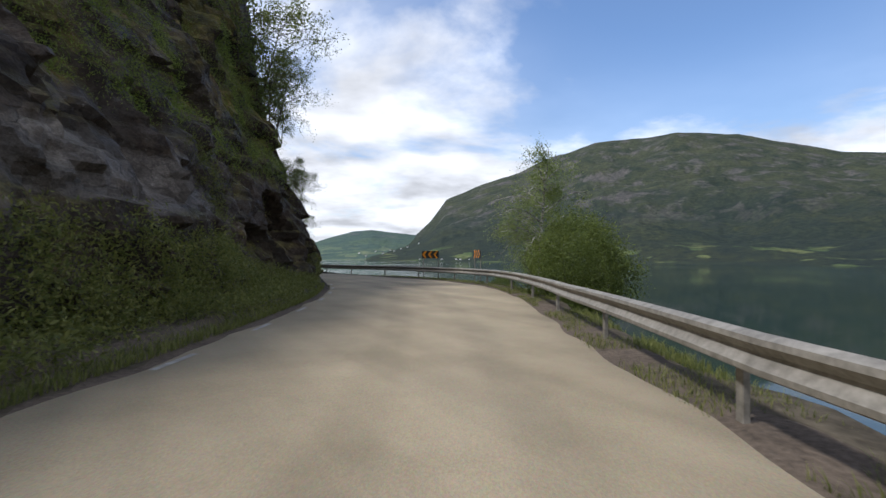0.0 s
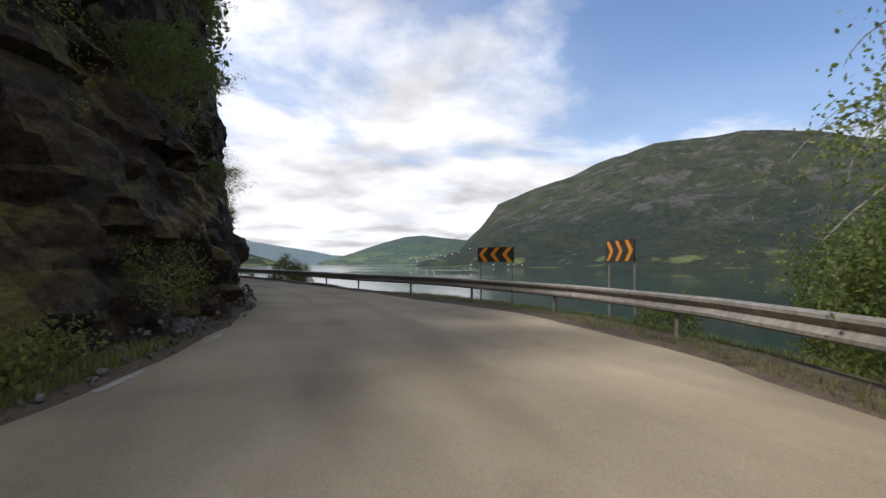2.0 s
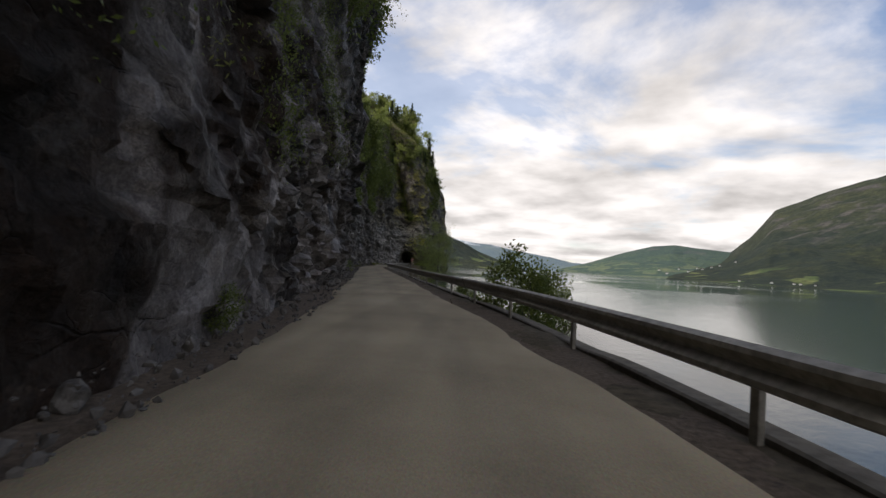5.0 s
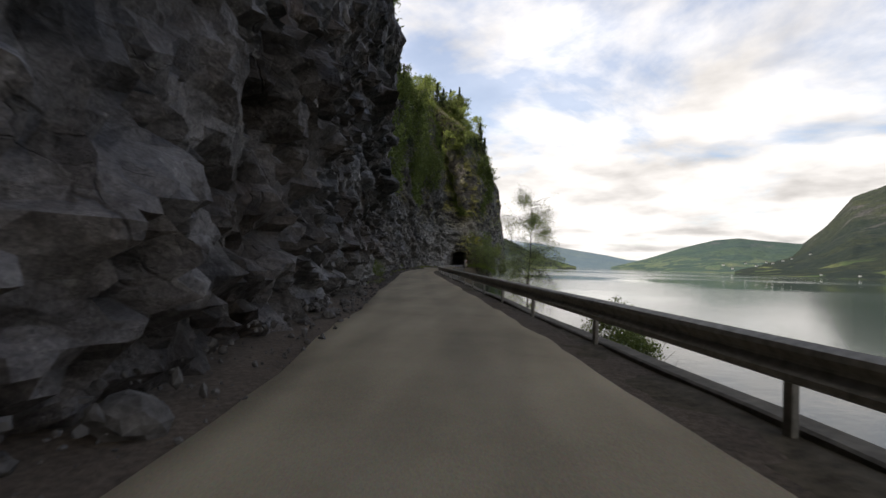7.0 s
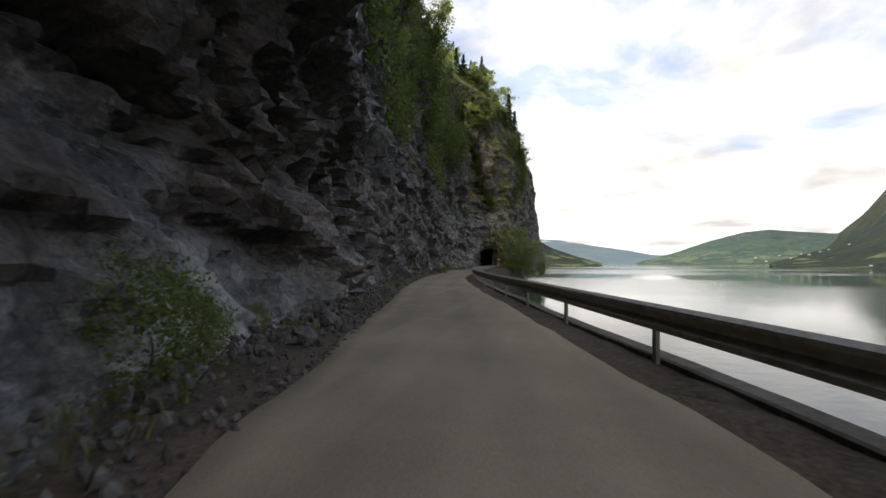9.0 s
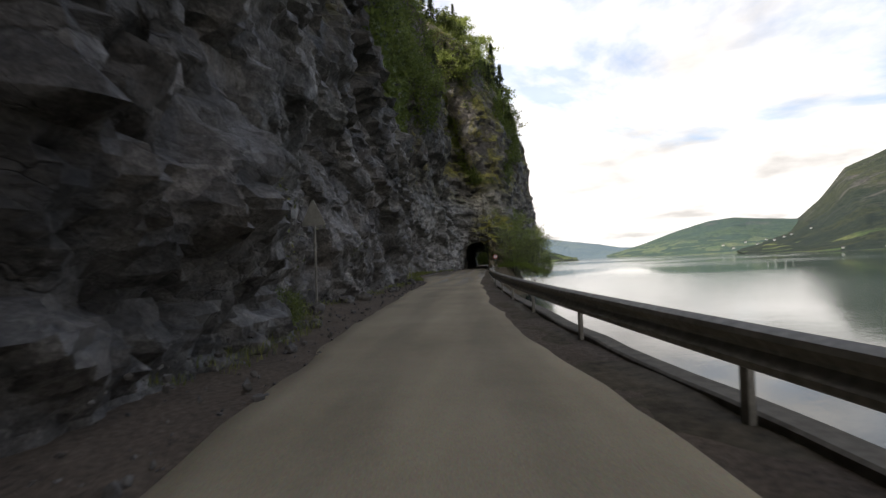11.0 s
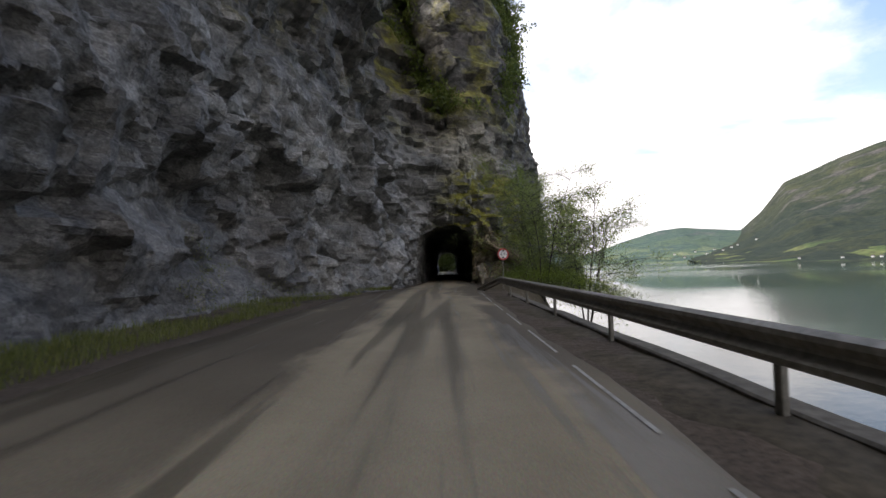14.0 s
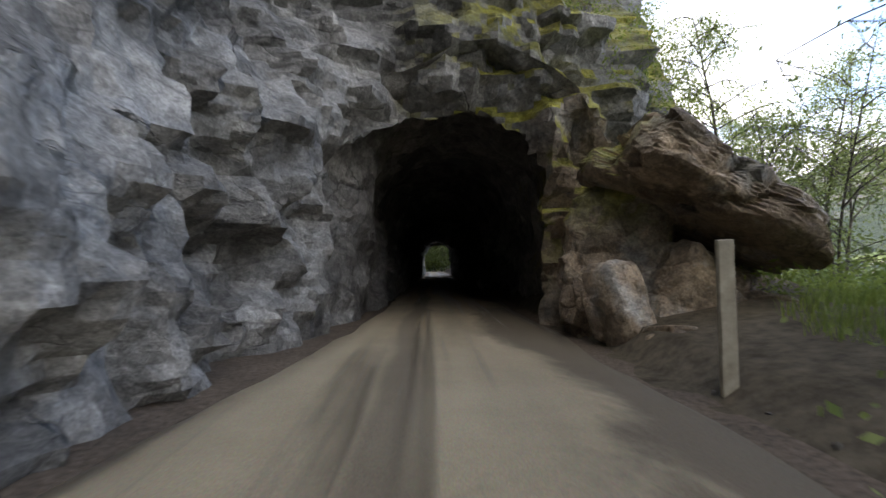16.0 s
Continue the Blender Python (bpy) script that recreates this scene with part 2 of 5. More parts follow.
    speck = m.noise(38, 3, 0.7)
    col = m.mix(1.0, col, m.span(pit, 0.3, 0.7, 0.72, 1.5), "MULTIPLY")
    col = m.mix(1.0, col, m.span(speck, 0.3, 0.7, 0.75, 1.2), "MULTIPLY")
    lichen = m.math("MULTIPLY", m.span(m.noise(6, 5, 0.7), 0.6, 0.66), m.span(m.noise(0.6, 4), 0.45, 0.6))
    col = m.mix(m.math("MULTIPLY", lichen, m.math("MULTIPLY", m.math("SUBTRACT", 1.0, old), 0.4)), col, (0.34, 0.33, 0.29))
    m.link(m.span(old, 0.0, 0.8, 0.3, 0.1), m.p.inputs["Specular IOR Level"])
    height = m.math("ADD", m.math("ADD", m.math("MULTIPLY", fine, 0.11), m.math("MULTIPLY", pit, 0.06)), m.math("MULTIPLY", m.noise(24, 5), 0.025))
    for scale, deep in ((0.75, 0.8), (2.1, 0.75), (5.5, 0.5)):
        v = m.node("ShaderNodeTexVoronoi", Scale=scale)
        m.link(warp.outputs[0], v.inputs["Vector"])
        rel = m.nt.nodes.new("ShaderNodeVectorMath")
        rel.operation = "SUBTRACT"
        m.link(warp.outputs[0], rel.inputs[0])
        m.link(v.outputs["Position"], rel.inputs[1])
        way = m.nt.nodes.new("ShaderNodeVectorMath")
        way.operation = "SUBTRACT"
        way.inputs[1].default_value = (0.5, 0.5, 0.5)
        m.link(v.outputs["Color"], way.inputs[0])
        dot = m.nt.nodes.new("ShaderNodeVectorMath")
        dot.operation = "DOT_PRODUCT"
        m.link(rel.outputs[0], dot.inputs[0])
        m.link(way.outputs[0], dot.inputs[1])
        height = m.math("ADD", height, m.math("MULTIPLY", dot.outputs["Value"], deep))
        if scale < 5:
            e = m.node("ShaderNodeTexVoronoi", Scale=scale)
            e.feature = "DISTANCE_TO_EDGE"
            m.link(warp.outputs[0], e.inputs["Vector"])
            line = m.span(e.outputs["Distance"], 0.0, 0.022, 1.0, 0.0)
            crack = line if crack is None else m.math("MAXIMUM", crack, m.math("MULTIPLY", line, 0.6))
            tone = m.nt.nodes.new("ShaderNodeSeparateXYZ")
            m.link(v.outputs["Color"], tone.inputs[0])
            col = m.mix(1.0, col, m.span(tone.outputs[0], 0.0, 1.0, 0.72, 1.22), "MULTIPLY")
    broken = m.span(m.noise(0.9, 6, 0.7), 0.5, 0.62)
    crack = m.math("MULTIPLY", crack, broken)
    col = m.mix(m.math("MULTIPLY", crack, 0.5), col, (0.012, 0.011, 0.010))
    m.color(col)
    m.rough(m.span(m.noise(1.7, 6, 0.7), 0.35, 0.65, 0.42, 0.85))
    m.bump(m.math("SUBTRACT", height, m.math("MULTIPLY", crack, 0.05)), 1.0, 0.55)
    return m.m


def plain_material(name, c1, c2, scale, rough=0.8, metal=0.0, bump=0.3, dist=0.01, spec=0.4, detail=6):
    m = Mat(name, rough, metal, spec)
    n = m.noise(scale, detail, 0.65)
    big = m.noise(scale * 0.13, 4)
    m.color(m.mix(m.span(big, 0.3, 0.7, 0.75, 1.0), (0, 0, 0), m.ramp(n, [(0.3, c1), (0.7, c2)])))
    m.bump(n, bump, dist)
    return m.m


def asphalt_material():
    m = Mat("asphalt", 0.85, spec=0.3)
    grain = m.noise(55, 6, 0.7)
    patch = m.noise(0.35, 5, 0.6)
    col = m.ramp(m.math("ADD", m.math("MULTIPLY", grain, 0.45), m.math("MULTIPLY", patch, 0.55)),
                 [(0.33, (0.163, 0.132, 0.085)), (0.5, (0.252, 0.206, 0.135)), (0.68, (0.325, 0.272, 0.184))])
    stones = m.voronoi(95, "F1", out="Color")
    col = m.mix(0.14, col, stones, "OVERLAY")
    # wet tracks and patches where water seeps from the rock before the tunnel
    x, y, z = m.place()
    lane = m.stretch((1.7, 0.07, 1.0), (0, 0, -33))
    wet = m.math("MULTIPLY", m.span(m.noise(0.8, 5, 0.6, lane, 0.4), 0.50, 0.58), m.span(y, 114, 124))
    track = m.span(m.noise(0.9, 3, 0.5, m.stretch((1.0, 0.05, 1.0), (0, 0, -30))), 0.35, 0.65, 0.86, 1.08)
    col = m.mix(1.0, col, track, "MULTIPLY")
    col = m.mix(m.math("MULTIPLY", wet, 0.5), col, (0.022, 0.018, 0.013))
    # worn wheel paths, and mud that spreads from the cliff side close to the tunnel
    uv = m.nt.nodes.new("ShaderNodeUVMap")
    uv.uv_map = "lane"
    cut = m.nt.nodes.new("ShaderNodeSeparateXYZ")
    m.link(uv.outputs[0], cut.inputs[0])
    lat, run = cut.outputs[0], cut.outputs[1]
    sway = m.math("ADD", lat, m.math("MULTIPLY", m.math("SUBTRACT", m.noise(0.12, 3), 0.5), 0.9))
    wheel = m.span(m.math("ABSOLUTE", m.math("SUBTRACT", m.math("ABSOLUTE", sway, 0.0), 0.72), 0.0), 0.12, 0.42, 1.0, 0.0)
    col = m.mix(1.0, col, m.math("SUBTRACT", 1.06, m.math("MULTIPLY", wheel, 0.13)), "MULTIPLY")
    rim = m.span(m.math("ABSOLUTE", m.math("ADD", sway, 0.35), 0.0), 1.0, 2.3)
    spread = m.math("ADD", m.noise(0.3, 6, 0.65, m.stretch((1.0, 0.45, 1.0), (0, 0, -33)), 0.6), m.math("MULTIPLY", rim, 0.26))
    mud = m.math("MULTIPLY", m.span(spread, 0.54, 0.7), m.span(run, 158, 168))
    seep = m.math("MULTIPLY", m.span(m.math("ABSOLUTE", m.math("ADD", sway, 0.3), 0.0), 0.1, 0.3, 1.0, 0.0), m.span(run, 172, 184, 0.0, 0.75))
    mud = m.math("MAXIMUM", mud, seep)
    col = m.mix(m.math("MULTIPLY", mud, 0.8), col, m.ramp(grain, [(0.3, (0.035, 0.027, 0.019)), (0.7, (0.085, 0.066, 0.046))]))
    m.rough(m.math("SUBTRACT", 0.88, m.math("MULTIPLY", wet, 0.4)))
    m.color(col)
    m.bump(grain, 0.35, 0.008)
    return m.m


def leaf_material(name, dark, light, trans=0.35):
    m = Mat(name, 0.55, spec=0.25)
    col = m.ramp(m.math("ADD", m.math("MULTIPLY", m.island(), 0.65), m.math("MULTIPLY", m.noise(0.6, 3), 0.35)), [(0.2, dark), (0.75, light)])
    m.color(col)
    tr = m.nt.nodes.new("ShaderNodeBsdfTranslucent")
    m.link(m.mix(0.55, col, (0.40, 0.46, 0.12)), tr.inputs["Color"])
    mx = m.nt.nodes.new("ShaderNodeMixShader")
    mx.inputs[0].default_value = trans
    m.link(m.p.outputs[0], mx.inputs[1])
    m.link(tr.outputs[0], mx.inputs[2])
    m.link(mx.outputs[0], m.nt.nodes["Material Output"].inputs["Surface"])
    return m.m


def bark_material(name, base, mark):
    m = Mat(name, 0.85)
    n = m.noise(3.0, 6, 0.7, m.stretch((1.0, 1.0, 5.0)))
    m.color(m.ramp(n, [(0.42, mark), (0.56, base)]))
    m.bump(n, 0.5, 0.01)
    return m.m


def water_material():
    m = Mat("water", 0.06, spec=0.5)
    m.p.inputs["IOR"].default_value = 1.33
    far = m.noise(0.012, 4, 0.5, m.stretch((1.0, 0.35, 1.0), (0, 0, 35)))
    m.color(m.ramp(far, [(0.3, (0.004, 0.016, 0.015)), (0.7, (0.010, 0.030, 0.026))]))
    m.rough(m.span(far, 0.4, 0.6, 0.04, 0.12))
    ripple = m.math("ADD", m.noise(1.3, 4, 0.6, m.stretch((1.0, 0.5, 1.0), (0, 0, 20))), m.math("MULTIPLY", m.noise(0.22, 3), 1.5))
    m.bump(m.math("MULTIPLY", ripple, m.span(far, 0.42, 0.58, 0.25, 1.0)), 0.24, 0.06)
    return m.m


def mountain_material(name, woods1, woods2, haze_tint, fields=38, share=0.58):
    """Wooded slopes, bare rock high up and in bands, fields low down; haze is the share of air blue painted into the
    colour.
    """
    m = Mat(name, 0.95, spec=0.05)
    x, y, z = m.place()
    tex = m.noise(0.035, 8, 0.75)
    woods = m.ramp(tex, [(0.3, woods1), (0.6, woods2), (0.8, tuple(1.5 * c for c in woods2))])
    leafy = m.ramp(m.noise(0.05, 7, 0.75), [(0.3, tuple(1.3 * c for c in woods1)), (0.7, tuple(k * c for k, c in zip((1.9, 1.6, 1.0), woods2)))])
    woods = m.mix(m.span(m.noise(0.0045, 6, 0.7), 0.46, 0.6), woods, leafy)
    rock = m.ramp(m.noise(0.02, 8, 0.8), [(0.35, (0.04, 0.036, 0.03)), (0.65, (0.1, 0.088, 0.072))])
    heath = m.ramp(m.noise(0.012, 7, 0.7), [(0.35, (0.016, 0.022, 0.007)), (0.65, (0.05, 0.051, 0.018))])
    top = m.span(m.math("ADD", z, m.math("MULTIPLY", m.noise(0.006, 6, 0.7), 170.0)), 200, 330)
    crag = m.span(m.noise(0.011, 7, 0.7, m.stretch((1, 1, 0.5))), 0.51, 0.6)
    col = m.mix(top, woods, heath)
    col = m.mix(m.math("MULTIPLY", crag, m.span(z, 60, 170)), col, rock)
    field = m.math("MULTIPLY", m.span(z, fields, fields * 0.3), m.span(m.noise(0.014, 4, 0.5), share, share + 0.04))
    col = m.mix(field, col, m.ramp(m.noise(0.02, 3), [(0.4, (0.07, 0.10, 0.028)), (0.6, (0.115, 0.125, 0.042))]))
    if haze_tint > 0.4:
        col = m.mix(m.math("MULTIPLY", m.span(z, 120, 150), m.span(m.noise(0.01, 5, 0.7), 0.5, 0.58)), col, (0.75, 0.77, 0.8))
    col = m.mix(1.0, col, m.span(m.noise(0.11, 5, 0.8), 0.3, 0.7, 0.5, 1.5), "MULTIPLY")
    # blue of the far air is painted as a flat mix into the base colour
    m.color(m.mix(haze_tint, col, (0.22, 0.30, 0.40)))
    m.bump(tex, 1.0, 9)
    return m.m


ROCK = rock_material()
ASPHALT = asphalt_material()
GRAVEL = plain_material("gravel", (0.055, 0.041, 0.030), (0.155, 0.12, 0.088), 14, 0.95, bump=0.9, dist=0.03, spec=0.2)
SOIL = plain_material("soil", (0.045, 0.036, 0.024), (0.13, 0.108, 0.075), 5, 0.95, bump=0.8, dist=0.04, spec=0.1)
HEATH = plain_material("heath", (0.035, 0.042, 0.014), (0.10, 0.10, 0.038), 0.6, 0.95, bump=0.9, dist=0.3, spec=0.1)
STEEL = plain_material("galvanised_steel", (0.16, 0.145, 0.12), (0.34, 0.315, 0.27), 9, 0.6, 0.15, bump=0.1, dist=0.003)
CONCRETE = plain_material("concrete", (0.075, 0.065, 0.05), (0.165, 0.145, 0.115), 6, 0.9, bump=0.5, dist=0.01, spec=0.2)
STONE = plain_material("stone", (0.05, 0.045, 0.04), (0.16, 0.148, 0.135), 4, 0.85, bump=0.7, dist=0.03, spec=0.25)
PAINT = plain_material("road_paint", (0.22, 0.2, 0.165), (0.43, 0.41, 0.37), 7, 0.7, bump=0.2, dist=0.003)
SIGN_BLACK = plain_material("sign_black", (0.018, 0.018, 0.018), (0.035, 0.034, 0.032), 6, 0.55, bump=0.02, dist=0.001)
ORANGE = plain_material("sign_orange", (0.62, 0.22, 0.012), (0.75, 0.30, 0.02), 4, 0.5, bump=0.02, dist=0.001)
SIGN_RED = plain_material("sign_red", (0.50, 0.035, 0.03), (0.6, 0.06, 0.05), 5, 0.5, bump=0.02, dist=0.001)
SIGN_WHITE = plain_material("sign_white", (0.66, 0.65, 0.63), (0.8, 0.79, 0.77), 5, 0.5, bump=0.02, dist=0.001)
SIGN_BACK = plain_material("sign_back", (0.30, 0.29, 0.25), (0.46, 0.445, 0.39), 7, 0.6, 0.1, bump=0.1, dist=0.003)
SIGN_DARK = plain_material("sign_dark", (0.04, 0.04, 0.038), (0.1, 0.098, 0.09), 5, 0.7, bump=0.1, dist=0.003)
WOOD = plain_material("weathered_wood", (0.24, 0.21, 0.16), (0.42, 0.38, 0.3), 9, 0.85, bump=0.4, dist=0.01)
HOUSE_WHITE = plain_material("house_paint", (0.6, 0.59, 0.56), (0.8, 0.79, 0.76), 0.5, 0.8, bump=0.05)
HOUSE_ROOF = plain_material("house_roof", (0.06, 0.05, 0.05), (0.14, 0.11, 0.1), 0.8, 0.8, bump=0.1)
LEAF = leaf_material("leaves", (0.028, 0.044, 0.008), (0.108, 0.14, 0.026), 0.32)
BIRCH = leaf_material("birch_leaves", (0.13, 0.17, 0.055), (0.32, 0.38, 0.14), 0.66)
ALDER = leaf_material("alder_leaves", (0.07, 0.10, 0.034), (0.21, 0.26, 0.092), 0.58)
SPRUCE = leaf_material("needles", (0.012, 0.022, 0.008), (0.04, 0.058, 0.018), 0.1)
GRASS = leaf_material("grass", (0.05, 0.065, 0.014), (0.17, 0.17, 0.045), 0.3)
FRESH = leaf_material("fresh_grass", (0.07, 0.11, 0.016), (0.22, 0.28, 0.045), 0.35)
BARK = bark_material("bark", (0.09, 0.075, 0.06), (0.04, 0.033, 0.027))
WHITE_BARK = bark_material("birch_bark", (0.42, 0.40, 0.36), (0.07, 0.06, 0.05))
WATER = water_material()
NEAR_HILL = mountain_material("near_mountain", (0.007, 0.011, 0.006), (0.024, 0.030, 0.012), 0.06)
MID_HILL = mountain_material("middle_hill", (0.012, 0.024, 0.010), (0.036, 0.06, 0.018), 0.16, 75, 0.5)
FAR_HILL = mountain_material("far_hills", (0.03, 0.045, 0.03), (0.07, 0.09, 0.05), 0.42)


# ---- building blocks ----
def mesh_of(name, verts, faces, mat, smooth=False):
    me = bpy.data.meshes.new(name)
    verts = np.asarray(verts, dtype=np.float64)
    me.from_pydata(verts.tolist(), [], faces if isinstance(faces, list) else faces.tolist())
    me.materials.append(mat)
    if smooth:
        me.shade_smooth()
    me.update()
    return me


def part(name, geo, mat, parent, label="", smooth=False):
    ob = new(name, geo if isinstance(geo, bpy.types.Mesh) else mesh_of(name, geo[0], geo[1], mat, smooth))
    ob.parent = parent
    return tagged(ob, label)


def thing(name, label, category, m=None, group="", kind=""):
    ob = new(name)
    if m is not None:
        ob.matrix_world = m
    return tagged(ob, label, category, group, kind)


def setting(name, geo, mat, label="", kind="structure", smooth=False, category=""):
    return tagged(new(name, mesh_of(name, geo[0], geo[1], mat, smooth)), label, category, "", kind)


def grid_faces(nu, nv):
    i = np.arange(nu * nv).reshape(nu, nv)
    return np.stack([i[:-1, :-1], i[1:, :-1], i[1:, 1:], i[:-1, 1:]], -1).reshape(-1, 4)


def join(*geos):
    """One mesh out of several; all faces of a piece have the same number of corners or are given as a list."""
    vs, fs, k = [], [], 0
    for v, f in geos:
        v = np.asarray(v, float).reshape(-1, 3)
        vs.append(v)
        if isinstance(f, np.ndarray):
            fs += (f + k).tolist()
        else:
            fs += [tuple(int(a) + k for a in q) for q in f]
        k += len(v)
    return np.concatenate(vs), fs


def tube(points, radii, sides=6):
    pts = np.asarray(points, float)
    d = np.gradient(pts, axis=0)
    d /= np.linalg.norm(d, axis=1)[:, None] + 1e-9
    ref = np.where(np.abs(d[:, 2:3]) > 0.9, [[1.0, 0, 0]], [[0, 0, 1.0]])
    a = np.cross(d, ref)
    a /= np.linalg.norm(a, axis=1)[:, None] + 1e-9
    b = np.cross(d, a)
    ang = np.linspace(0, 2 * np.pi, sides, endpoint=False)
    r = np.asarray(radii, float)[:, None, None]
    v = pts[:, None] + r * (np.cos(ang)[None, :, None] * a[:, None] + np.sin(ang)[None, :, None] * b[:, None])
    n = len(pts)
    i = np.arange(n * sides).reshape(n, sides)
    k = np.roll(i, -1, 1)
    f = np.stack([i[:-1], k[:-1], k[1:], i[1:]], -1).reshape(-1, 4)
    if sides > 6:
        f = [tuple(q) for q in f.tolist()] + [tuple(range(sides))[::-1], tuple(range((n - 1) * sides, n * sides))]
    return v.reshape(-1, 3), f


def box(x0, x1, y0, y1, z0, z1, bevel=0.0):
    bm = bmesh.new()
    bmesh.ops.create_cube(bm, size=1)
    for v in bm.verts:
        v.co = ((x0 + x1) / 2 + v.co.x * (x1 - x0), (y0 + y1) / 2 + v.co.y * (y1 - y0), (z0 + z1) / 2 + v.co.z * (z1 - z0))
    if bevel:
        bmesh.ops.bevel(bm, geom=bm.edges[:], offset=bevel, segments=2, affect="EDGES", profile=0.5)
    bm.verts.index_update()
    out = np.array([v.co[:] for v in bm.verts]), [tuple(v.index for v in f.verts) for f in bm.faces]
    bm.free()
    return out


def lattice(c, k):
    h = (c[..., 0].astype(np.int64) * 73856093) ^ (c[..., 1].astype(np.int64) * 19349663) ^ (c[..., 2].astype(np.int64) * 83492791) ^ (k * 2654435)
    h = (h ^ (h >> 13)) * 1274126177
    return ((h ^ (h >> 16)) & 0xFFFFF) / float(0xFFFFF)


def fbm(p, scale, octaves=4):
    """Smooth noise, about -1 to 1, at the rows of p."""
    out = np.zeros(len(p))
    amp, total = 1.0, 0.0
    for k in range(octaves):
        q = p * (scale * 2 ** k) + 17.3 * k
        c = np.floor(q)
        w = q - c
        w = w * w * (3 - 2 * w)
        val = 0.0
        for dx in (0, 1):
            for dy in (0, 1):
                for dz in (0, 1):
                    g = (w[:, 0] if dx else 1 - w[:, 0]) * (w[:, 1] if dy else 1 - w[:, 1]) * (w[:, 2] if dz else 1 - w[:, 2])
                    val = val + g * lattice(c + (dx, dy, dz), k)
        out += amp * (val * 2 - 1)
        total += amp
        amp *= 0.5
    return out / total * 1.5


def facets(p, size, tilt=0.6, soft=22.0):
    """Broken rock: every cell of an uneven 3D pattern gets its own offset and its own tilted plane, with short slopes between."""
    q = p / size
    base = np.floor(q)
    total = np.zeros(len(p))
    out = np.zeros(len(p))
    for dx in (-1, 0, 1):
        for dy in (-1, 0, 1):
            for dz in (-1, 0, 1):
                c = base + (dx, dy, dz)
                w = q - c - np.stack([lattice(c, k) for k in (1, 2, 3)], -1)
                weight = np.exp(-soft * (w * w).sum(1)) + 1e-12
                val = lattice(c, 7) - 0.5
                for k in range(3):
                    val = val + w[:, k] * (lattice(c, 4 + k) - 0.5) * (2 * tilt)
                total += weight
                out += weight * val
    return out / total


# ---- the road's axis ----
AXIS = np.array([(0, -80), (0, -40), (0, -10), (0, 0), (-0.2, 10), (-1.4, 19.9), (-4.7, 29.3), (-9.8, 37.9), (-16, 45.8), (-22.7, 53.2), (-29.3, 60.7),
                 (-36, 68.1), (-42.7, 75.6), (-49.3, 83), (-55.9, 90.5), (-62.3, 98.3), (-68.3, 106.2), (-74.1, 114.4), (-79.8, 122.6),
                 (-85.2, 131), (-90.6, 139.4), (-96, 147.8), (-101.4, 156.3), (-106.8, 164.7), (-133.8, 206.8), (-166.2, 257.3)])


def smooth_line(pts, step=0.5):
    pts = np.asarray(pts, float)
    k = np.concatenate([[0], np.cumsum(np.linalg.norm(np.diff(pts, axis=0), axis=1))])
    m = np.gradient(pts, k, axis=0)
    t = np.arange(0, k[-1], step)
    i = np.clip(np.searchsorted(k, t, side="right") - 1, 0, len(k) - 2)
    h = (k[i + 1] - k[i])[:, None]
    u = ((t - k[i]) / (k[i + 1] - k[i]))[:, None]
    return (2 * u ** 3 - 3 * u ** 2 + 1) * pts[i] + (u ** 3 - 2 * u ** 2 + u) * h * m[i] + (3 * u ** 2 - 2 * u ** 3) * pts[i + 1] + (u ** 3 - u ** 2) * h * m[i + 1]


LINE = smooth_line(AXIS)
RUN = np.concatenate([[0], np.cumsum(np.linalg.norm(np.diff(LINE, axis=0), axis=1))]) - 80.0
HEAD = np.gradient(LINE, axis=0)
HEAD /= np.linalg.norm(HEAD, axis=1)[:, None]


def at(s, lat=0.0, z=0.0):
    """The place s metres along the road's axis, lat metres to its right."""
    s, lat, z = np.broadcast_arrays(np.asarray(s, float), np.asarray(lat, float), np.asarray(z, float))
    x, y = np.interp(s, RUN, LINE[:, 0]), np.interp(s, RUN, LINE[:, 1])
    hx, hy = np.interp(s, RUN, HEAD[:, 0]), np.interp(s, RUN, HEAD[:, 1])
    return np.stack([x + lat * hy, y - lat * hx, z], -1)


def heading(s):
    """Degrees by which the road's axis points left of +y."""
    return math.degrees(math.atan2(-np.interp(s, RUN, HEAD[:, 0]), np.interp(s, RUN, HEAD[:, 1])))


def table(rows):
    rows = np.asarray(rows, float)
    return lambda s: np.interp(s, rows[:, 0], rows[:, 1])


road_left = table([(-80, -3.6), (5, -3.5), (20, -3.3), (32, -2.5), (40, -2.2), (46, -2.0), (55, -1.6), (75, -1.5), (95, -1.5), (120, -1.8), (135, -2.0),
                   (146, -1.95), (150, -2.2), (155, -3.1), (161, -4.3), (168, -4.7), (179, -4.5), (184, -3.4), (188, -2.7), (190, -2.3), (193, -1.9), (200, -1.35), (310, -1.3)])
road_right = table([(-80, 2.1), (7, 2.2), (15, 3.2), (22, 4.2), (28, 4.1), (33, 3.0), (38, 2.65), (43, 2.15), (50, 2.15), (60, 2.25), (75, 2.25), (95, 2.2), (112, 1.9), (122, 1.55), (132, 1.35), (145, 1.5), (160, 1.8),
                    (178, 2.0), (197, 2.3), (310, 2.6)])
rail_at = table([(-80, 2.3), (3.5, 2.3), (6, 2.5), (10, 2.85), (17, 3.8), (23, 4.9), (27, 5.0), (31, 4.5), (34, 4.2), (36, 3.8), (39, 3.0), (43, 2.6), (50, 2.8), (57, 2.9), (70, 2.7), (90, 2.7),
                 (110, 2.4), (125, 2.05), (140, 1.95), (150, 2.2), (156, 2.6), (186, 2.75)])
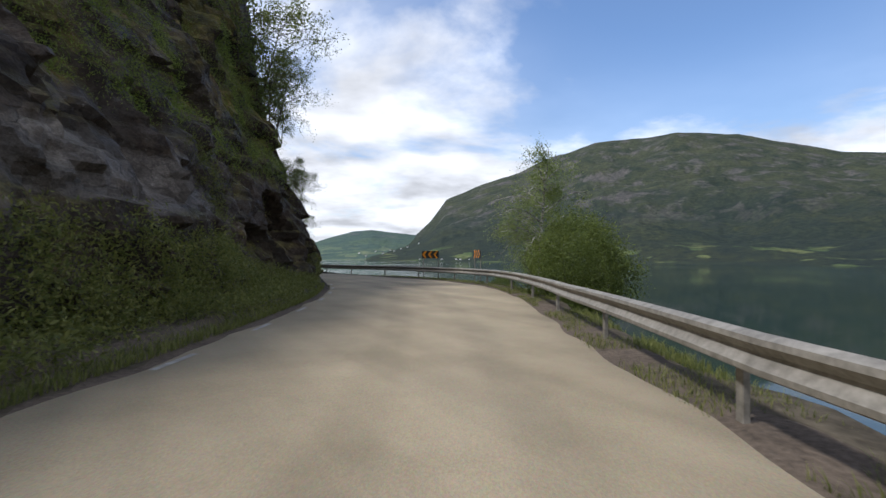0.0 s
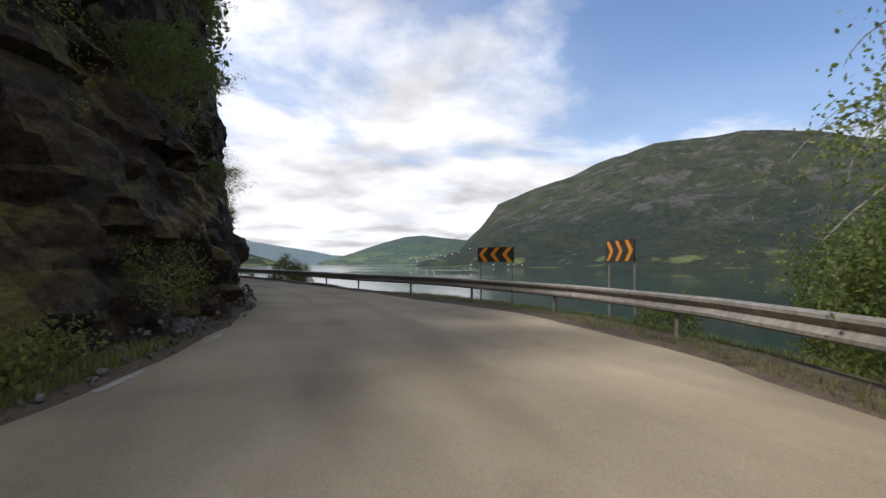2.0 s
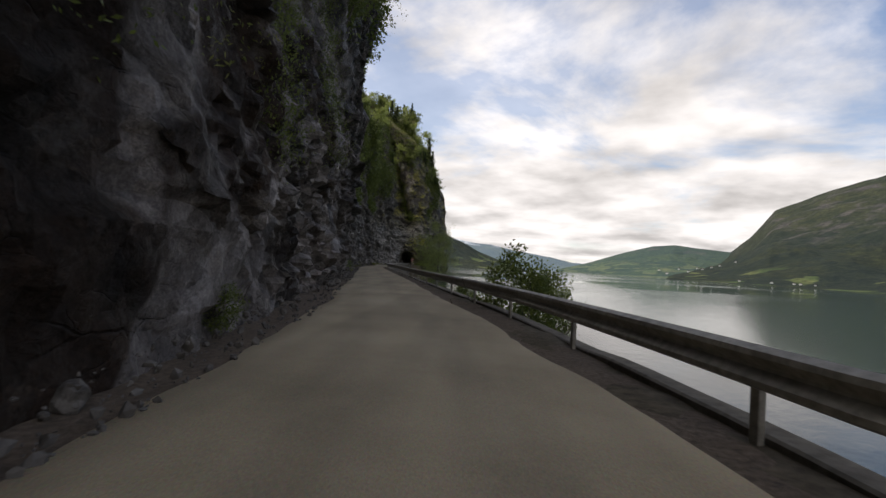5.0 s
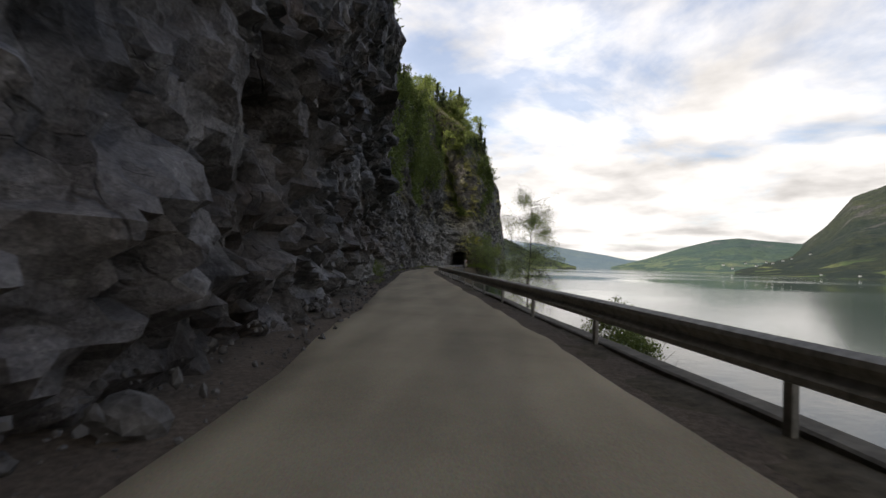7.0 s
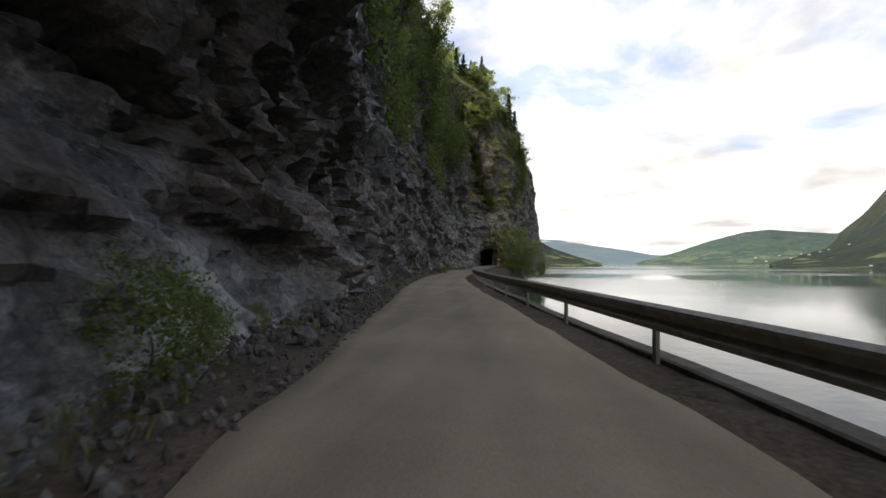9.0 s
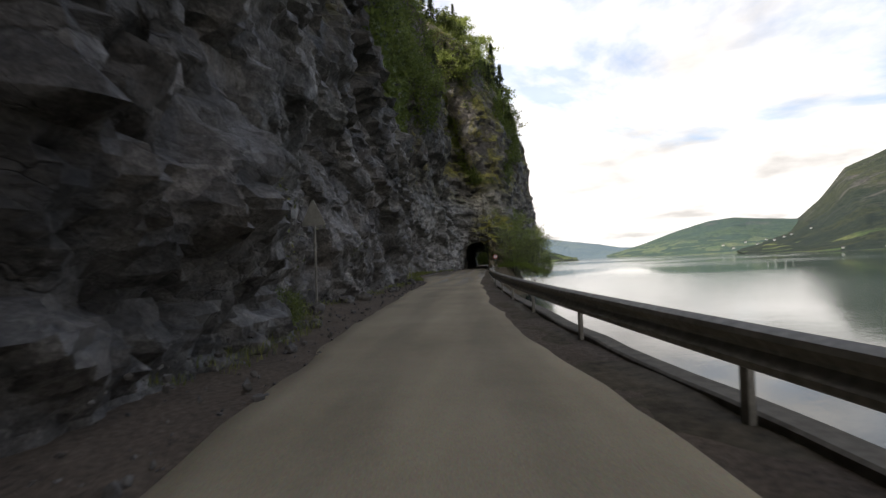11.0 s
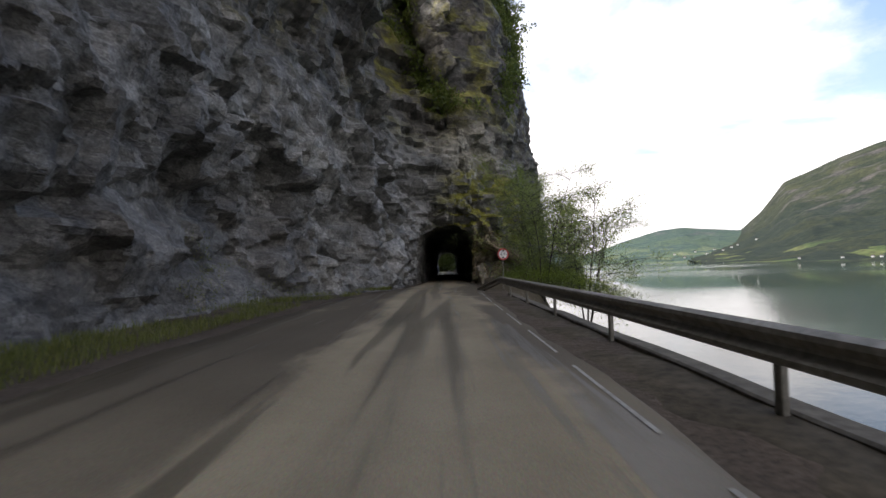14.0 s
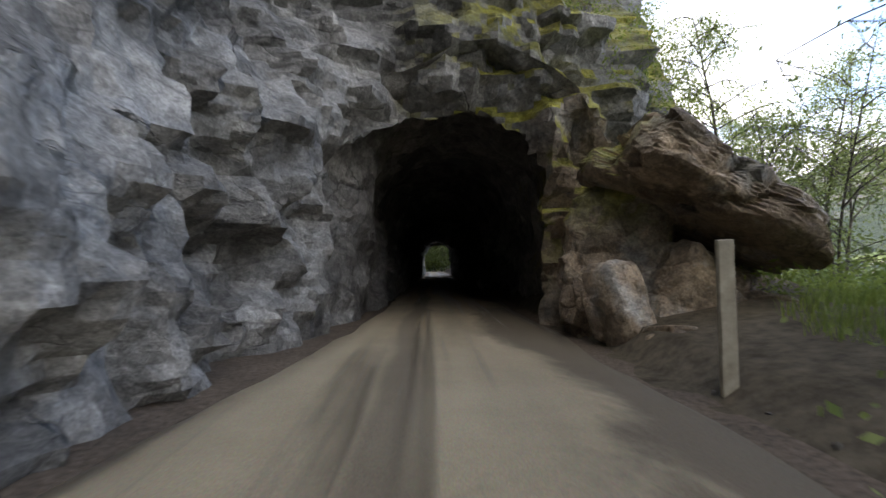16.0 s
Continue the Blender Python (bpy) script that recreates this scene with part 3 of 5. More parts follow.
WATER_Z = -3.5


# ---- ground, road, water ----
def build_ground():
    s = np.arange(-78, 305, 0.6)
    prof = []
    for k in s:
        rl, rr, ra = road_left(k), road_right(k), max(rail_at(k), road_right(k) + 0.4)
        tail = np.interp(k, [182, 188, 196], [0, 1.2, 2.6])
        wall = np.interp(k, [38, 44, 178, 186], [0, 1, 1, 0])
        dip = np.interp(k, [30, 44], [1.0, 0.12])
        mound = np.interp(k, [184, 189, 196, 200], [0, 0.55, 1.0, 1.2])
        bank = [(0.75, -0.1), (1.5, -0.9), (2.6, -2.2), (4.2, -3.7), (8, -5.5), (16, -8)]
        steep = [(0.32, -0.3), (0.36, -1.4), (0.42, -2.7), (0.9, -3.9), (3.5, -5.5), (14, -8)]
        prof.append([(-16, 0.6 * dip), (rl - 5, 0.5 * dip), (rl - 2.2, 0.35 * dip), (rl - 1.0, 0.14 * dip - 0.03 * (1 - dip)), (rl - 0.4, 0.02 - 0.05 * (1 - dip)), (rl + 0.3, -0.03), ((rl + rr) / 2, -0.03), (rr - 0.3, -0.03), (rr + 0.3, 0.0), (ra + 0.2, 0.02 + 0.35 * mound)]
                    + [(ra + (1 - wall) * a + wall * c + tail, (1 - wall) * z + wall * e + (mound if z > -1 else 0)) for (a, z), (c, e) in zip(bank, steep)])
    prof = np.array(prof)
    v = np.stack([at(s, prof[:, j, 0], prof[:, j, 1]) for j in range(prof.shape[1])], 1)
    flat = v.reshape(-1, 3)
    rough = np.tile(np.array([1, .6, .4, .3, .1, 0, 0, 0, .2, .4, 1, 1, 1, 1, 1, 1]), len(s))
    flat[:, 2] += 0.14 * rough * fbm(flat, 0.9, 3)
    f = grid_faces(len(s), prof.shape[1])
    return setting("ground", (flat, f[:, ::-1]), SOIL, "stony verge and steep bank falling to the lake", smooth=True, category="ground")


def build_road():
    s = np.arange(-78, 300, 0.4)
    w = np.array([0, 0.015, 0.1, 0.3, 0.5, 0.7, 0.9, 0.985, 1.0])
    edge = fbm(np.stack([s, s * 0, s * 0], 1), 0.7, 3)
    edge2 = fbm(np.stack([s, s * 0 + 40, s * 0], 1), 0.7, 3)
    L, R = road_left(s) + 0.12 * edge, road_right(s) + 0.10 * edge2
    v = np.stack([at(s, L + (R - L) * k, 0.02 * (1 - (2 * k - 1) ** 2) + (0.012 if 0 < k < 1 else -0.05)) for k in w], 1)
    ob = setting("road", (v.reshape(-1, 3), grid_faces(len(s), len(w))[:, ::-1]), ASPHALT, "worn pale grey asphalt road with crumbled edges", smooth=True, category="road")
    across = np.stack([np.stack([L + (R - L) * k, s], -1) for k in w], 1).reshape(-1, 2)
    lane = ob.data.uv_layers.new(name="lane")
    corner = np.empty(len(ob.data.loops), dtype=np.int32)
    ob.data.loops.foreach_get("vertex_index", corner)
    lane.data.foreach_set("uv", across[corner].astype(np.float32).ravel())
    return ob


def build_shoulders():
    for name, sign in (("gravel_shoulder_lake", 1), ("gravel_shoulder_cliff", -1)):
        s = np.arange(-78, 300, 0.4)
        if sign > 0:
            a, b = road_right(s) - 0.25, np.maximum(rail_at(s) + 0.35, road_right(s) + 0.6)
        else:
            a, b = road_left(s) + 0.25, road_left(s) - np.interp(s, [30, 50, 150, 160], [0.8, 2.2, 2.2, 4.0])
        w = np.linspace(0, 1, 6)
        v = np.stack([at(s, a + (b - a) * k, -0.012 + 0.035 * k + (0.12 * k ** 3 if sign < 0 else 0)) for k in w], 1).reshape(-1, 3)
        v[:, 2] += 0.02 * fbm(v, 2.5, 3) * np.tile(np.array([0, .3, 1, 1, 1, 1]), len(s))
        f = grid_faces(len(s), len(w))
        setting(name, (v, f[:, ::-1] if sign > 0 else f), GRAVEL, "narrow brown gravel shoulder along the asphalt", smooth=True, category="shoulder")


def build_water():
    r = np.concatenate([[0], np.geomspace(3, 4800, 50)])
    a = np.linspace(0, 2 * np.pi, 97)
    v = np.array([(-40 + k * math.cos(b), 80 + k * math.sin(b), WATER_Z) for k in r for b in a])
    return setting("water", (v, grid_faces(len(r), len(a))), WATER, "calm dark green fjord lake reflecting the clouds", smooth=True, category="lake")


ground = build_ground()
road = build_road()
build_shoulders()
water = build_water()

# ---- mountains ----
ORIGIN = np.array((-20.0, 40.0))


def ridge(name, label, mat, skyline, near, far, az_step, seed, turn=0.0):
    """A mountain from a skyline (degrees left of +y, degrees up): it rises from its shore at near metres to its crest at far metres."""
    sk = np.array(sorted(skyline), float)
    sk[:, 0] += turn
    shore = (sk[:, 0], np.linspace(*near, len(sk)))
    az = np.arange(sk[0, 0], sk[-1, 0] + 0.01, az_step)
    up = np.interp(az, sk[:, 0], sk[:, 1])
    nr, fr = np.interp(az, sk[:, 0], np.linspace(*near, len(sk))), np.interp(az, sk[:, 0], np.linspace(*far, len(sk)))
    k = np.concatenate([[-0.06, 0.0], np.linspace(0.02, 1, 64), [1.15, 1.4]])
    rise = np.where(k < 0, -0.05, np.where(k <= 1, 0.30 * np.clip(k, 0, 1) + 0.70 * np.clip(k, 0, 1) ** 1.5, 1 - (k - 1) * 1.4))
    top = np.tan(np.radians(up)) * fr
    R = nr[:, None] + (fr - nr)[:, None] * k[None]
    Z = WATER_Z + (top + 4)[:, None] * rise[None]
    A = np.radians(az)[:, None]
    v = np.stack([ORIGIN[0] - np.sin(A) * R, ORIGIN[1] + np.cos(A) * R, Z], -1).reshape(-1, 3)
    w = np.tile(np.clip(np.minimum(k * 5, (1.02 - k) * 5 + 0.12), 0, 1), len(az))
    q = v.copy()
    q[:, 2] *= 0.4
    v[:, 2] += w * (0.09 * np.repeat(top, len(k)) * fbm(q + seed, 0.0035, 5) + 5.0 * fbm(q, 0.03, 3))
    setting(name, (v, grid_faces(len(az), len(k))), mat, label, smooth=True, category="mountain")
    return shore


def build_mountains():
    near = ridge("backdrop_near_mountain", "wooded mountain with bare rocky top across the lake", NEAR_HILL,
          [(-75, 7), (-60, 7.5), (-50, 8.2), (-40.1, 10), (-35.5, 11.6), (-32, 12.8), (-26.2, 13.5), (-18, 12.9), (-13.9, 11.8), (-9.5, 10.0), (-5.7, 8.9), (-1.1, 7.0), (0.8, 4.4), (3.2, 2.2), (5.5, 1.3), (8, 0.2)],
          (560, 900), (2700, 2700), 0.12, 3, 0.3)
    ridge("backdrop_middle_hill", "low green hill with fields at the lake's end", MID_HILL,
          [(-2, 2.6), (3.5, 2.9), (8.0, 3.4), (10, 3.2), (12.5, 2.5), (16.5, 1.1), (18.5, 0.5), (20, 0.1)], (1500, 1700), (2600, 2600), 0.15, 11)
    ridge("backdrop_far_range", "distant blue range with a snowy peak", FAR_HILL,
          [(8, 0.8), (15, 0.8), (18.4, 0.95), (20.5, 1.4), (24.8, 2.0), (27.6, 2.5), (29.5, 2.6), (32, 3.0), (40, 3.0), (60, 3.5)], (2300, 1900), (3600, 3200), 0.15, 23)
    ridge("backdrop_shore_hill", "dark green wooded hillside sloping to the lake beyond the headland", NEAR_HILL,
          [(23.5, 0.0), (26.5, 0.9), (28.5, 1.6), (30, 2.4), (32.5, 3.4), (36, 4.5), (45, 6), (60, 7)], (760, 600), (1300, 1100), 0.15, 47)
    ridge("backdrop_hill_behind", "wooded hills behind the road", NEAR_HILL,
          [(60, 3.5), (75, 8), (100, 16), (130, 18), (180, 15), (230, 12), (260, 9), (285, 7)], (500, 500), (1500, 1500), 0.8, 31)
    return near


NEAR_SHORE = build_mountains()


# ---- the cliff and the tunnel ----
# along the road: place, foot, and how far it leans back per metre low down, in the middle and high up
CLIFF = np.array([(-78, -7.5, .5, .7, .9), (-10, -6.0, .4, .6, .9), (8, -5.2, .38, .55, .9), (18, -4.5, .36, .55, .9), (26, -3.5, .34, .52, .9), (33, -2.8, .26, .4, .8), (38, -2.6, .12, .2, .7),
                  (44, -2.5, .1, .08, .4), (60, -2.5, .04, .03, .35), (75, -2.6, 0, -.09, .35), (84, -2.65, .05, -.12, .35), (91, -2.7, .1, -.06, .35), (98, -2.75, .1, .02, .35), (105, -2.8, .1, .03, .35), (118, -3.0, .06, .04, .4), (126, -3.2, .06, .04, .4), (130, -4.5, .05, .0, .4),
                  (135, -3.6, .06, .03, .4), (148, -3.3, .06, .05, .45), (152.5, -5.0, .08, .03, .42), (158, -6.0, .06, .0, .4), (165, -7.0, .06, -.05, .35), (178, -7.3, .06, -.08, .3), (183, -5.9, .06, -.06, .3), (186, -4.4, .06, -.05, .3), (188, -3.3, .08, -.02, .3), (190.5, -2.7, .1, .05, .35), (193, -2.4, .12, .1, .35)])
# round the portal and the headland
FACE = np.array([(195.2, -2.15, .12, .3, .6), (196.6, -1.5, .1, .5, .5), (197.2, 0.5, .08, .75, .3), (197.3, 3.0, .15, .65, .3), (198.4, 4.6, .3, .45, .45), (200.2, 6.2, .2, .22, .4), (203.5, 7.8, .12, .14, .35),
                 (208, 9.3, .1, .12, .35), (216, 11.8, .08, .12, .35), (226, 13.9, .06, .12, .4), (238, 13, .25, .3, .8), (246, 9, .3, .5, .8), (249.5, 4, .3, .6, .8), (250, -4, .3, .6, .8), (252, -8, .3, .6, .8), (300, -9, .3, .6, .8)])
PORTAL_LAT, PORTAL_HALF, PORTAL_WALL, PORTAL_TOP = 0.6, 2.0, 2.7, 4.55


def arch_top(lat, half=PORTAL_HALF, wall=PORTAL_WALL, top=PORTAL_TOP):
    u = np.clip(np.abs(lat - PORTAL_LAT) / half, 0, 1)
    return wall + (top - wall) * np.sqrt(1 - u ** 2)


def lean_back(h, a, b, c):
    return a * np.minimum(h, 8) + b * np.clip(h - 8, 0, 17) + c * np.clip(h - 25, 0, 17) + 1.25 * np.clip(h - 42, 0, 60)


def cliff_rows():
    keys = np.concatenate([CLIFF, FACE])
    plan = at(keys[:, 0], keys[:, 1])[:, :2]
    run = np.concatenate([[0], np.cumsum(np.linalg.norm(np.diff(plan, axis=0), axis=1))])
    dense = np.concatenate([np.arange(0, 66, 1.0), np.arange(66, run[-1] - 118, 0.15), np.arange(run[-1] - 118, run[-1], 0.4)])
    rows = np.stack([np.interp(dense, run, keys[:, j]) for j in range(5)], 1)
    # soften the corners of the plan
    for j in range(5):
        k = np.ones(15) / 15
        rows[7:-7, j] = np.convolve(rows[:, j], k, "valid")
    return rows


ROWS = cliff_rows()


def build_cliff():
    rows = ROWS
    foot = at(rows[:, 0], rows[:, 1])
    d = np.gradient(foot[:, :2], axis=0)
    for _ in range(24):
        d[1:-1] = (d[:-2] + d[1:-1] + d[2:]) / 3
    d /= np.linalg.norm(d, axis=1)[:, None]
    n = np.stack([d[:, 1], -d[:, 0], d[:, 0] * 0], 1)
    h = np.concatenate([np.arange(-0.8, 7, 0.13), np.arange(7, 14, 0.28), np.arange(14, 30, 0.6), np.arange(30, 80, 1.7)])
    H = h[None] + 0 * rows[:, :1]
    back = lean_back(np.maximum(H, 0), rows[:, 2:3], rows[:, 3:4], rows[:, 4:5])
    # in two stretches the cutting leans back low down and overhangs above
    under = np.interp(rows[:, 0:1], [82, 88, 104, 112, 166, 174, 185, 189], [0, 1, 1, 0, 0, 1, 1, 0])
    back = back + under * (0.27 * np.clip(H, 0, 3.4) - 0.42 * np.clip(H - 3.4, 0, 3.4))
    # above the portal the rock ends in a shoulder; the ridge behind goes on
    cap = np.where((rows[:, 0] > 194.5) & (rows[:, 0] < 201.5), np.interp(rows[:, 0], [194.5, 196.5, 199, 201.5], [80, 58, 54, 80]), 80)[:, None]
    H = np.where(H > cap, cap + 0.12 * (H - cap), H)
    v = foot[:, None] - n[:, None] * back[..., None]
    v[..., 2] = H
    p = v.reshape(-1, 3)
    # joints: beds that dip along the road, cut by steep cracks
    along = np.repeat(np.concatenate([[0], np.cumsum(np.linalg.norm(np.diff(foot[:, :2], axis=0), axis=1))]), len(h))
    depth = back.reshape(-1)
    t = radians(24)
    q = np.stack([(along * math.cos(t) - p[:, 2] * math.sin(t)) * 0.62, depth, (p[:, 2] * math.cos(t) + along * math.sin(t)) * 1.35], 1)
    warp = np.stack([fbm(q + 31, 0.35, 2), fbm(q + 57, 0.35, 2), fbm(q + 83, 0.35, 2)], 1)
    chip = np.stack([fbm(p + 11, 1.5, 3), fbm(p + 47, 1.5, 3), fbm(p + 71, 1.5, 3)], 1)
    q = q + warp * 0.55 + 0.13 * chip
    r = q[:, [2, 1, 0]] * (0.9, 1, 1.3) + 40
    big = fbm(q, 0.10, 3)
    early = np.interp(np.repeat(rows[:, 0], len(h)), [22, 36, 60], [0.4, 0.6, 1.0])
    rough = early * np.clip(0.85 + 0.8 * fbm(q + 200, 0.12, 2), 0.5, 1.4)
    disp = 1.2 * big + 1.3 * facets(q, 4.4, 0.6, 16) + rough * 0.75 * facets(q + 9, 1.6, 0.8, 50)
    small = rough * (0.40 * facets(r, 0.8, 0.95, 50) + 0.17 * facets(q + 5, 0.38, 0.9, 40)) + 0.09 * fbm(p + 5, 1.6, 4)
    blocks = 1.0 * fbm(p, 0.12, 3) + 1.2 * facets(p * (1, 1, 0.8), 2.7, 0.8, 70)
    chips = 0.42 * facets(p * (1, 1, 1.2) + 7, 1.0, 0.9, 80) + 0.13 * facets(p, 0.4, 0.9, 40)
    # towards the tunnel: broad planes with sharp breaks
    u = np.interp(np.repeat(rows[:, 0], len(h)), [146, 164], [0, 1])
    g = np.stack([along * 0.8 + p[:, 2] * 0.5, depth, p[:, 2] * 0.9 - along * 0.35], 1) + warp * 0.35 + 0.16 * chip
    planes = 1.0 * big + 1.1 * facets(g + 3, 4.2, 0.8, 30) + 0.7 * facets(g * (1, 1, 1.3) + 11, 1.9, 0.9, 34)
    breaks = rough * (0.30 * facets(g * (0.8, 1, 1.2) + 5, 0.95, 1.0, 34) + 0.12 * facets(g + 2, 0.45, 0.9, 24)) + 0.09 * fbm(p + 5, 1.6, 4)
    disp, small = (1 - u) * disp + u * planes, (1 - u) * small + u * breaks
    w = np.clip((np.repeat(rows[:, 0], len(h)) - 30) / 18, 0, 1)
    disp = w * disp + (1 - w) * blocks
    small = w * small + (1 - w) * chips
    disp = disp * np.interp(np.repeat(rows[:, 0], len(h)), [36, 42, 55, 66, 78, 86], [1, 0.4, 0.4, 0.55, 0.55, 1])
    calm = np.clip((H.reshape(-1) + 0.3) / 2.2, 0.25, 1)
    lat = np.repeat(rows[:, 1], len(h))
    s = np.repeat(rows[:, 0], len(h))
    # the rock settles towards the rim of the portal
    gap = np.hypot(np.maximum(np.abs(lat - PORTAL_LAT) - PORTAL_HALF, 0), np.maximum(H.reshape(-1) - arch_top(lat), 0))
    calm = np.where((s > 193) & (s < 200), np.minimum(calm, np.clip(0.22 + gap / 4.0, 0, 1)), calm)
    funnel = np.where((s > 193) & (s < 200), 0.7 * np.clip(1 - gap / 1.3, 0, 1) ** 1.6, 0)
    calm = np.where(s > 200, calm * np.interp(s, [200, 204], [1.0, 0.5]), calm)
    # broken, angular rock round the mouth
    broken = np.clip(1 - gap / 16, 0, 1) * ((s > 193) & (s < 203))
    small = small + broken * (0.7 * facets(p + 13 + 0.16 * chip, 1.5, 0.9, 36) + 0.3 * facets(p + 29 + 0.12 * chip, 0.7, 0.9, 30))
    p = p + np.repeat(n, len(h), 0) * (disp * calm + small * np.clip(0.6 + calm, 0, 1) - funnel)[:, None]
    p[:, 2] += 0.16 * (1 - u) * facets(q + 3, 1.2, 0.6) * np.clip(H.reshape(-1) / 2, 0, 1)
    f = grid_faces(len(rows), len(h))
    fl, fz, fs = lat[f].mean(1), H.reshape(-1)[f].mean(1), s[f].mean(1)
    # cut the portal along its uneven arch: whole cells inside go, the corners left inside move out to the rim
    up = H.reshape(-1)
    jag = facets(np.stack([lat * 1.1, up * 1.1, up * 0], 1) + 7, 1.0, 0.9)

    def inside(k):
        la, hh = PORTAL_LAT + (lat - PORTAL_LAT) * k, 1.2 + (up - 1.2) * k
        return (np.abs(la - PORTAL_LAT) < PORTAL_HALF + 0.22 * jag) & (hh < arch_top(la) + 0.4 * jag) & (s > 195.6) & (s < 199)

    mouth = inside(1.0)
    hole = mouth[f].all(1)
    grow = np.ones(len(lat))
    for k in np.linspace(1.01, 1.6, 60):
        grow = np.where(mouth & inside(k), k, grow)
    tangent = np.repeat(np.stack([d[:, 0], d[:, 1], d[:, 0] * 0], 1), len(h), 0)
    p = p + tangent * (np.where(mouth, (lat - PORTAL_LAT) * (grow - 1), 0) * np.sign(tangent @ np.array((0.84, 0.54, 0))))[:, None]
    p[:, 2] += np.where(mouth, np.maximum(up - 1.2, 0) * (grow - 1), 0)
    hole |= (fs > 234) & (fz > 11)
    hole |= (fs > 248.5) & (np.abs(fl - 0.9) < 1.9) & (fz < 3.6)
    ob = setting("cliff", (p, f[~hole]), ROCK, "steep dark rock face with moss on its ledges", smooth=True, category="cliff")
    ob.data.set_sharp_from_angle(angle=radians(17))
    # the mountainside goes on behind the top of the cliff
    pick = np.flatnonzero(rows[:, 0] < 233)[::6]
    top = p.reshape(len(rows), len(h), 3)[pick, -1]
    far = [top - (0, 0, 0.3)] + [top - n[pick] * k + (0, 0, z) for k, z in ((25, 1.0), (70, 2.0), (140, -6.0), (220, -90.0))]
    far = np.stack(far, 1)
    far[:, 1:, 2] += 1.5 * fbm(far[:, 1:].reshape(-1, 3), 0.05, 3).reshape(len(pick), -1)
    setting("mountainside", (far.reshape(-1, 3), grid_faces(len(pick), far.shape[1])), HEATH, "heath and scrub on the slope above the cliff", smooth=True, category="hillside")
    return ob, p.reshape(len(rows), len(h), 3), n


cliff, CLIFF_POINTS, CLIFF_OUT = build_cliff()


def build_tunnel():
    s = np.concatenate([np.arange(197.5, 205, 0.2), np.arange(205, 251, 0.5)])
    a = np.linspace(0, 1, 41)
    out = []
    for k in s:
        far = np.clip((k - 197) / 52, 0, 1)
        half, wall, top = 2.05 - 0.45 * far, 2.75 - 0.5 * far, 4.65 - 0.9 * far
        flare = 0.85 * np.clip(1 - (k - 197.5) / 2.2, 0, 1) ** 1.5
        half, wall, top = half + flare, wall + 0.3 * flare, top + flare
        mid = PORTAL_LAT + 0.4 * far
        side = wall / (wall * 2 + 3.4)
        for u in a:
            if u < side:
                lat, z = -half, -0.4 + (wall + 0.4) * u / side
            elif u > 1 - side:
                lat, z = half, -0.4 + (wall + 0.4) * (1 - u) / side
            else:
                b = math.pi * (u - side) / (1 - 2 * side)
                lat, z = -half * math.cos(b), wall + (top - wall) * math.sin(b)
            out.append(at(k, mid + lat, z))
    p = np.array(out)
    c = np.repeat(at(s, PORTAL_LAT + 0.2, 1.8), len(a), 0)
    r = p - c
    r /= np.linalg.norm(r, axis=1)[:, None]
    p = p + r * (0.42 * facets(p * (0.7, 0.7, 1), 1.3, 0.8) + 0.14 * facets(p, 0.45, 0.8) + 0.2)[:, None]
    return setting("tunnel", (p, grid_faces(len(s), len(a))), ROCK, "unlined rock tunnel with rough dark walls", category="tunnel")


tunnel = build_tunnel()


# ---- guardrail ----
def build_rail():
    rail = thing("guardrail", "weathered galvanised steel guardrail on posts along the road", "guardrail")
    s = np.arange(-60, 185.6, 0.5)
    prof = [(0.0, 0.44), (-0.035, 0.455), (-0.075, 0.475), (-0.08, 0.52), (-0.045, 0.56), (-0.015, 0.595), (-0.015, 0.62), (-0.045, 0.655), (-0.08, 0.69), (-0.075, 0.735), (-0.035, 0.755), (0.0, 0.77),
            (0.012, 0.765), (-0.02, 0.745), (-0.06, 0.725), (-0.065, 0.695), (-0.03, 0.65), (0.0, 0.62), (0.0, 0.595), (-0.03, 0.555), (-0.065, 0.515), (-0.06, 0.48), (-0.02, 0.462), (0.012, 0.448)]
    lat = rail_at(s) - 0.9 * np.clip((s - 182.8) / 2.6, 0, 1) ** 1.5
    drop = 0.62 * np.clip((s - 182.8) / 2.6, 0, 1) ** 1.3
    v = np.stack([at(s, lat + a, b - drop) for a, b in prof], 1)
    n = len(prof)
    i = np.arange(len(s) * n).reshape(len(s), n)
    j = np.roll(i, -1, 1)
    f = np.stack([i[:-1], i[1:], j[1:], j[:-1]], -1).reshape(-1, 4)
    part("beam", (v.reshape(-1, 3), f), STEEL, rail, "weathered corrugated steel beam")
    post = mesh_of("post", *box(0.0, 0.06, -0.05, 0.05, -0.9, 0.66, 0.008), STEEL)
    for k in np.arange(-58, 182, 4.0):
        ob = part("post", post, STEEL, rail)
        x, y, z = at(k + 1.9, rail_at(k + 1.9) + 0.02)
        ob.matrix_world = pose(x, y, 0, 0, 0, heading(k + 1.9))
    return rail


guardrail = build_rail()


def build_wall():
    """Concrete lip along the lake where the road stands on a wall."""
    s = np.arange(38, 181.5, 0.8)
    prof = [(0.10, -0.1), (0.10, 0.07), (0.13, 0.09), (0.36, 0.09), (0.38, 0.06), (0.40, -5.0)]
    wob = 0.03 * fbm(np.stack([s, s * 0, s * 0], 1), 0.5, 3) - 0.3 * np.interp(s, [38, 43], [1, 0])
    v = np.stack([at(s, rail_at(s) + a, b + wob) for a, b in prof], 1)
    return setting("retaining_wall", (v.reshape(-1, 3), grid_faces(len(s), len(prof))[:, ::-1]), CONCRETE, "weathered concrete edge above the lake", category="wall")


